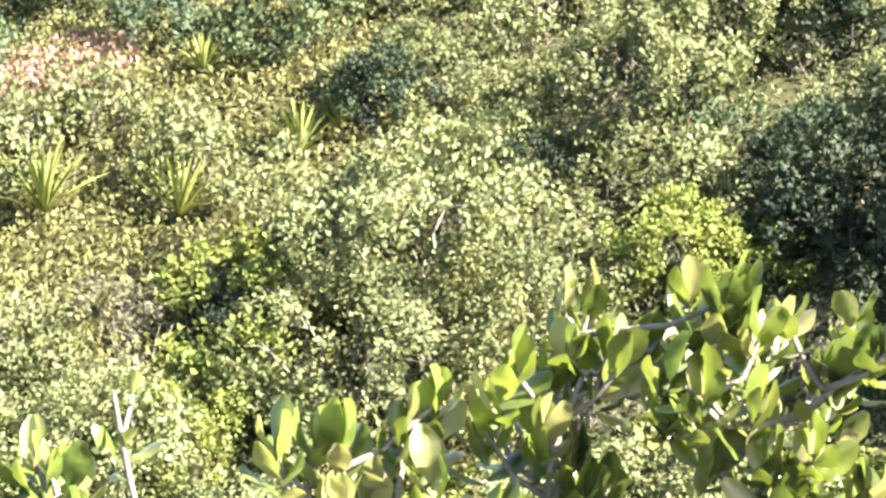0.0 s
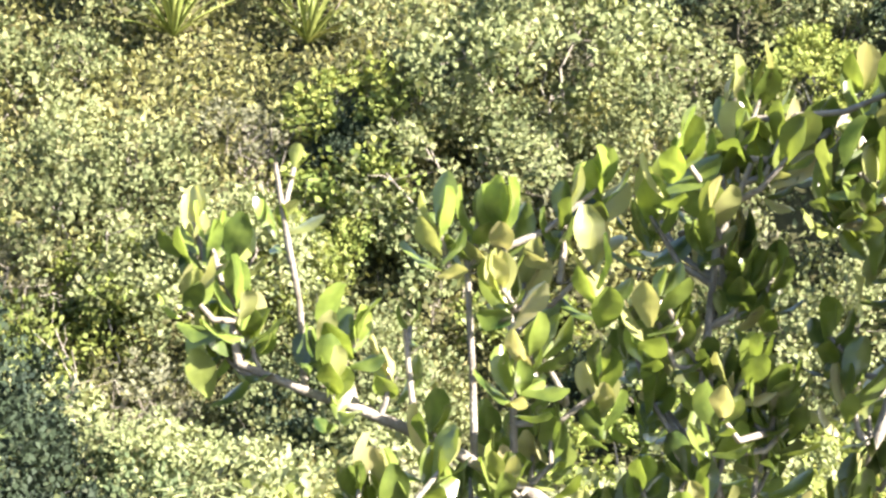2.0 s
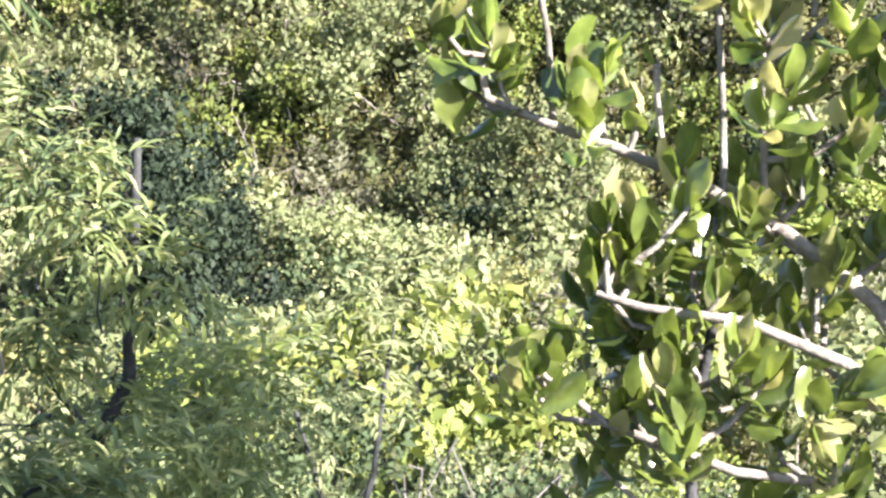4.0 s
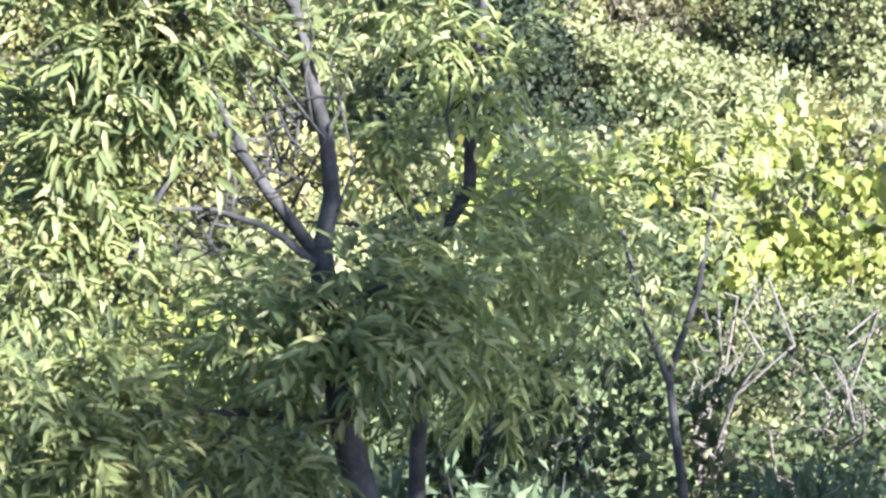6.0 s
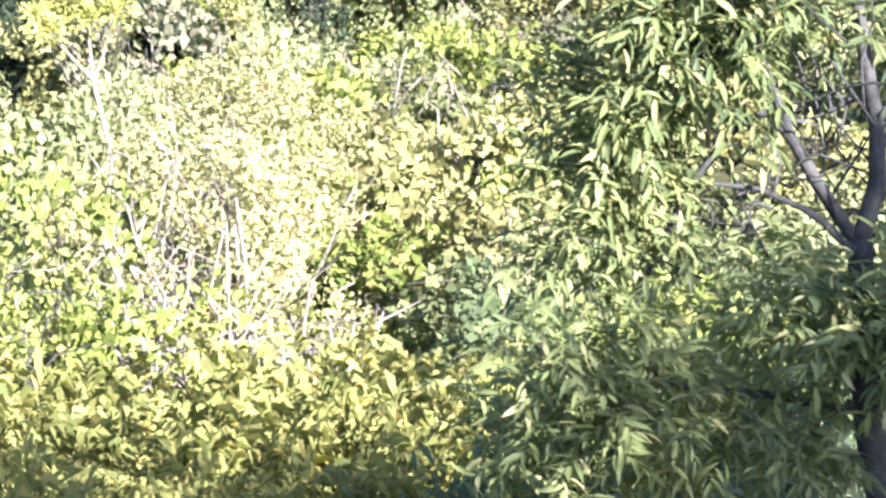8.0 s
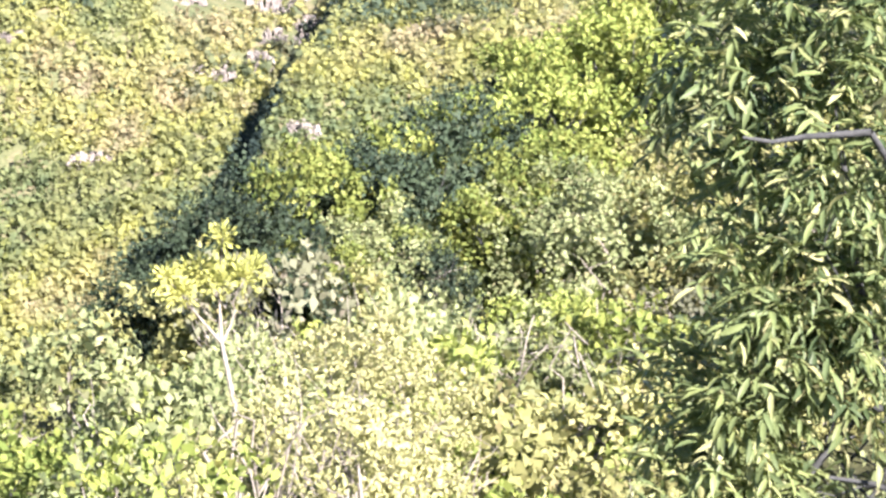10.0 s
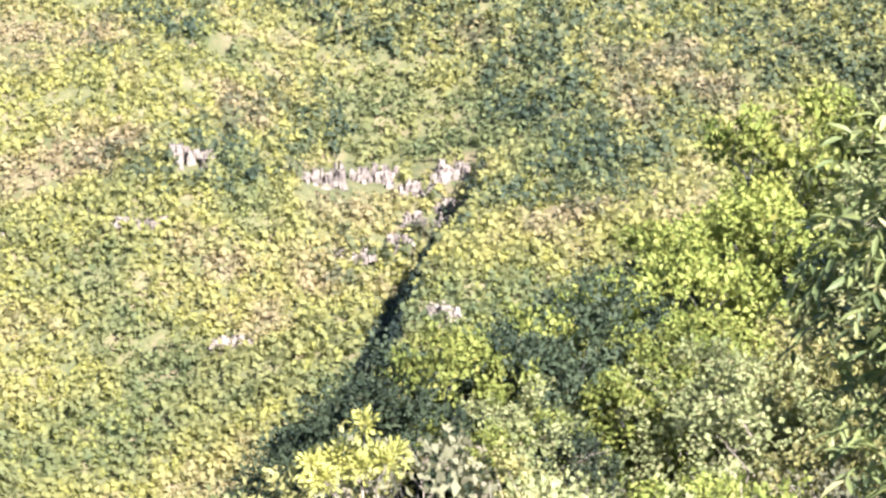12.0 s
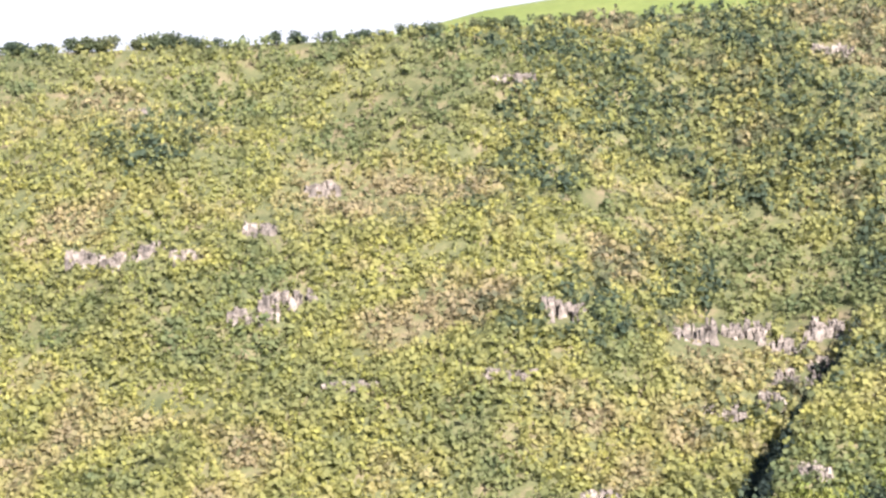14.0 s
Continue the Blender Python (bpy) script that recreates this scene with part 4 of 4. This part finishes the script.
# ---- the small yellow tree on the spur ----
def yellow_tree():
    rng = np.random.default_rng(101)
    base = Vector((*ray(37.3, 0, 22.6).xy, 0))
    base.z = float(height(base.x, base.y))
    root = tagged(new("yellow_tree"), "small pale-stemmed tree with yellow leaf tufts at its tips", "tree")
    root.location = base
    fork = ray(37.7, -16.7, 24) - base
    pts = [Vector((0, 0, -0.2)), fork * 0.35 + Vector((0.05, 0, 0)), ray(37.4, -18.2, 24) - base, fork]
    part("trunk", mesh_np("trunk", *tube(pts, [0.04, 0.032, 0.028, 0.024], 7), M_PALE, True), root)
    tips, subs = [], []
    for b, e in ((38.35, -15.95), (37.35, -15.9), (37.75, -15.6)):
        sub = ray(b, e, 24 + rng.normal(0, 0.1)) - base
        part("limb", mesh_np("limb", *tube([fork, fork.lerp(sub, 0.5) + Vector(rng.normal(0, 0.02, 3)), sub], [0.02, 0.017, 0.013], 6), M_PALE, True), root)
        subs.append(sub)
    for b, e in ((37.65, -14.1), (38.2, -14.85), (37.4, -14.95), (39.1, -15.05), (36.85, -14.85), (38.7, -15.5), (38.5, -14.95), (37.8, -15.2), (37.1, -15.1), (38.9, -15.4), (38.0, -15.1)):
        tip = ray(b, e, 24 + rng.normal(0, 0.25)) - base
        sub = min(subs, key=lambda q: (q - tip).length)
        mid = sub.lerp(tip, 0.5) + Vector((0, 0, -0.05)) + Vector(rng.normal(0, 0.03, 3))
        part("twig", mesh_np("twig", *tube([sub, mid, tip], [0.012, 0.01, 0.006], 5), M_PALE, True), root)
        tips.append(tip)
    c = np.repeat(np.array([tuple(t) for t in tips]), 120, 0)
    d = unit(rng.normal(0, 1, c.shape) + np.array([0, 0, 0.4]))
    base2 = c + d * rng.uniform(0, 0.15, (len(c), 1))
    v, f = blades(rng, base2, d, d + rng.normal(0, 0.6, d.shape), 0.085, 0.034, 0.2, 0.1)
    part("foliage", mesh_np("foliage", v, f, M_GOLD), root)


yellow_tree()

# ---- unseen trees, added outside the view to shade the thicket ----
for n, (x, y, z, r, c) in enumerate(((2.4, 4.95, 0.7, 0.5, 480), (4.0, 8.0, -0.5, 0.7, 500))):
    g = float(height(x, y))
    slender_tree((x, y, g), [([(x, y, g - 0.2), (x + 0.1, y, (g + z) / 2), (x, y, z)], 0.09, 0.04), ([(x, y, z - 0.8), (x, y - 0.6, z), (x, y - 1.0, z + 0.5)], 0.04, 0.015), ([(x, y, z - 0.8), (x, y + 0.6, z), (x, y + 1.0, z + 0.5)], 0.04, 0.015)],
                 [(x + 0.15 * (k % 3), y + dy, z + dz, r) for k, (dy, dz) in enumerate(((-1.2, 0.1), (-0.4, -0.5), (0.4, 0.1), (1.2, -0.4), (-1.1, -0.5), (1.1, 0.1), (0, 0.2), (-0.5, 0.15), (0.7, -0.9), (-0.2, -1.0)))], c, M_LONG, 84 + n, "unseen leafy tree added outside the view to shade the thicket", 0.17)


# ---- rock on the far side ----
CLIFFS = ((38.4, -8.2, 9, 7), (37.1, -8.2, 10, 7), (35.9, -8.5, 9, 5), (34.9, -8.1, 9, 6), (36.7, -9.8, 9, 4), (35.7, -9.3, 9, 5), (37.7, -10.1, 9, 3), (35.0, -8.9, 7, 4), (41.5, -7.7, 7, 8),
          (53.4, -6.1, 7, 5), (52.6, -6.2, 7, 5), (51.8, -5.9, 5, 5), (50.9, -6.1, 6, 4), (49.1, -5.5, 7, 5), (48.4, -7.2, 10, 5), (49.2, -7.6, 9, 4), (47.5, -4.5, 6, 5),
          (46.9, -9.4, 10, 2.5), (42.7, -1.8, 9, 3), (34.9, -1.2, 9, 4), (52.0, -2.5, 5, 3), (33.1, -3.3, 5, 9), (35.3, -11.5, 5, 3.5), (40.6, -12.2, 6, 3), (42.8, -9.1, 8, 2.5))


def outcrop(bearing, elevation, wide, tall, seed):
    rng = np.random.default_rng(seed)
    at = on_ground(bearing, elevation, 330)
    root = tagged(new("rock_outcrop"), "pale weathered rock outcrop standing out of the woods", "rock", "cliff bands on the far slope")
    root.matrix_world = Matrix.Translation(at) @ Matrix.Rotation(radians(bearing), 4, "Z")
    wide = wide * 1.7
    for i in range(int(10 + wide * 1.3)):
        bm = bmesh.new()
        bmesh.ops.create_cube(bm, size=1)
        bmesh.ops.subdivide_edges(bm, edges=bm.edges[:], cuts=1)
        w, h = rng.uniform(0.9, 3.2), tall * rng.uniform(0.25, 0.95)
        x, z = rng.uniform(-0.5, 0.5) * wide, rng.uniform(-0.25, 0.3) * tall
        for q in bm.verts:
            t = 0.85 - 0.35 * (q.co.z + 0.5)
            q.co = Vector((x + q.co.x * w * t, -0.6 + q.co.y * 3 + z * 1.9, z + q.co.z * h)) + Vector(rng.normal(0, 0.32, 3))
        me = bpy.data.meshes.new("stone")
        bm.to_mesh(me)
        bm.free()
        me.materials.append(M_ROCK)
        part("stone", me, root)


for n, c in enumerate(CLIFFS):
    outcrop(*c, 200 + n)


# ---- woods on the far side ----
def far_woods(name, label, mat, seed, n, lo, hi, density, smin, smax, lean=0.0, ravine=False):
    rng = np.random.default_rng(seed)
    b, el = (rng.uniform(32, 40, n), rng.uniform(-16, -7, n)) if ravine else (rng.uniform(22, 58, n), rng.uniform(-19.5, 1.2, n))
    free = np.ones(n, bool)
    for cb, ce, w, h in CLIFFS:
        free &= ~((np.abs(b - cb) < w * 0.055) & (el < ce + h * 0.03) & (el > ce - h * (0.06 if h >= 5 else 0.035)))
    drift = np.array([noise.noise(Vector((x * 0.22 + y * 0.2, y * 0.45, density))) for x, y in zip(b, el)])
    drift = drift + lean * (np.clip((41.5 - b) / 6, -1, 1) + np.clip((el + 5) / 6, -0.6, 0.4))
    # dark woods kept off and yellow favoured here, painting the spur's back sunlit
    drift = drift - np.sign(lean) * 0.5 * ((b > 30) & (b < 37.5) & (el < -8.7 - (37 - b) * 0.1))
    free &= (drift > lo) & (drift < hi)
    b, el = b[free], el[free]
    n = len(b)
    d = np.stack([-np.sin(np.radians(b)) * np.cos(np.radians(el)), np.cos(np.radians(b)) * np.cos(np.radians(el)), np.sin(np.radians(el))], 1)
    p = np.full((n, 3), np.nan)
    for r in np.arange(300, 930, 3.0):
        q = d * r
        hit = np.isnan(p[:, 0]) & (q[:, 2] < height(q[:, 0], q[:, 1]))
        p[hit] = q[hit]
    u, w = far_axes(p[:, 0], p[:, 1])
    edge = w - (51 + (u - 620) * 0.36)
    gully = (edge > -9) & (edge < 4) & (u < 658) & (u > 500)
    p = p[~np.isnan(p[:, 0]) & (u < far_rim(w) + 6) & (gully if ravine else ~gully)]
    n, per = len(p), 11
    size = rng.uniform(smin, smax, n)
    c, s = np.repeat(p, per, 0), np.repeat(size, per)
    o = unit(rng.normal(0, 1, (n * per, 3)) + np.array([0, 0, 0.4]))
    base = c + o * (s * rng.uniform(0.45, 1.0, n * per))[:, None] * np.array([1, 1, 1.3]) + np.array([0, 0, 0.6]) * s[:, None]
    out = unit(np.cross(o, rng.normal(0, 1, o.shape)) + 0.6 * rng.normal(0, 1, o.shape))
    v, f = blades(rng, base - out * (s * 0.3)[:, None], out, unit(o + rng.normal(0, 0.4, o.shape)), s * rng.uniform(0.5, 0.95, n * per), s * rng.uniform(0.4, 0.68, n * per), -0.1, 0.1)
    tagged(new(name, mesh_np(name, v, f, mat)), label, "woodland", kind="stuff")


far_woods("far_woods", "sunlit olive-green woodland covering the far gorge slope", M_FAR, 5, 29000, -0.6, 9, 1.0, 1.5, 3.2)
far_woods("far_yellow_woods", "yellow-green trees scattered over the far gorge slope", M_FARY, 6, 16000, 0.0, 9, 4.0, 1.4, 2.5, -0.3)
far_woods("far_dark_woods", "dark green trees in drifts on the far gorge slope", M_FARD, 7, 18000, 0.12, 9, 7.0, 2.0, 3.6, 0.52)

# shadow strip of the ravine, drawn as dense near-black trees
far_woods("ravine_shade_woods", "trees in the narrow ravine, near black to stand for its shadow", M_RAVINE_SHADE, 9, 14000, -9, 9, 2.0, 1.4, 2.6, ravine=True)


# ---- single trees along the far rim ----
def rim_tree(bearing, size, seed):
    rng = np.random.default_rng(seed)
    a = radians(bearing)
    r = np.arange(760, 960, 1.0)
    u, w = far_axes(-math.sin(a) * r, math.cos(a) * r)
    d = float(r[np.nonzero(u > far_rim(w))[0][0]]) + 2
    x, y = ray(bearing, 0, d).xy
    root = tagged(new("rim_tree"), "dark round-crowned tree on the skyline", "tree", "trees along the far rim")
    root.location = (x, y, float(height(x, y)))
    part("trunk", mesh_np("trunk", *bent(rng, (0, 0, -0.5), (0.1, 0, size * 1.1), 0.22, 0.1, 4, 0.03, 6), M_BARK, True), root)
    n = 260
    o = unit(rng.normal(0, 1, (n, 3)))
    lob = rng.normal(0, 0.4, (6, 3))[rng.integers(0, 6, n)] * size * np.array([1, 1, 0.5])
    base = lob + o * size * rng.uniform(0.3, 0.75, (n, 1)) * np.array([1, 1, 0.8]) + np.array([0, 0, size * 0.8])
    v, f = blades(rng, base, unit(o + rng.normal(0, 0.6, o.shape)), o, size * 0.4, size * 0.3, 0.15)
    part("crown", mesh_np("crown", v, f, M_FARD), root)


rng_r = random.Random(8)
for n in range(78):
    b = 39.5 + 12.0 * rng_r.random() ** 0.8 if n < 40 else rng_r.uniform(50.6, 56.5)
    rim_tree(b, rng_r.uniform(1.0, 2.9) ** 1.1 * (1.2 if b > 50.6 else 0.9), 300 + n)
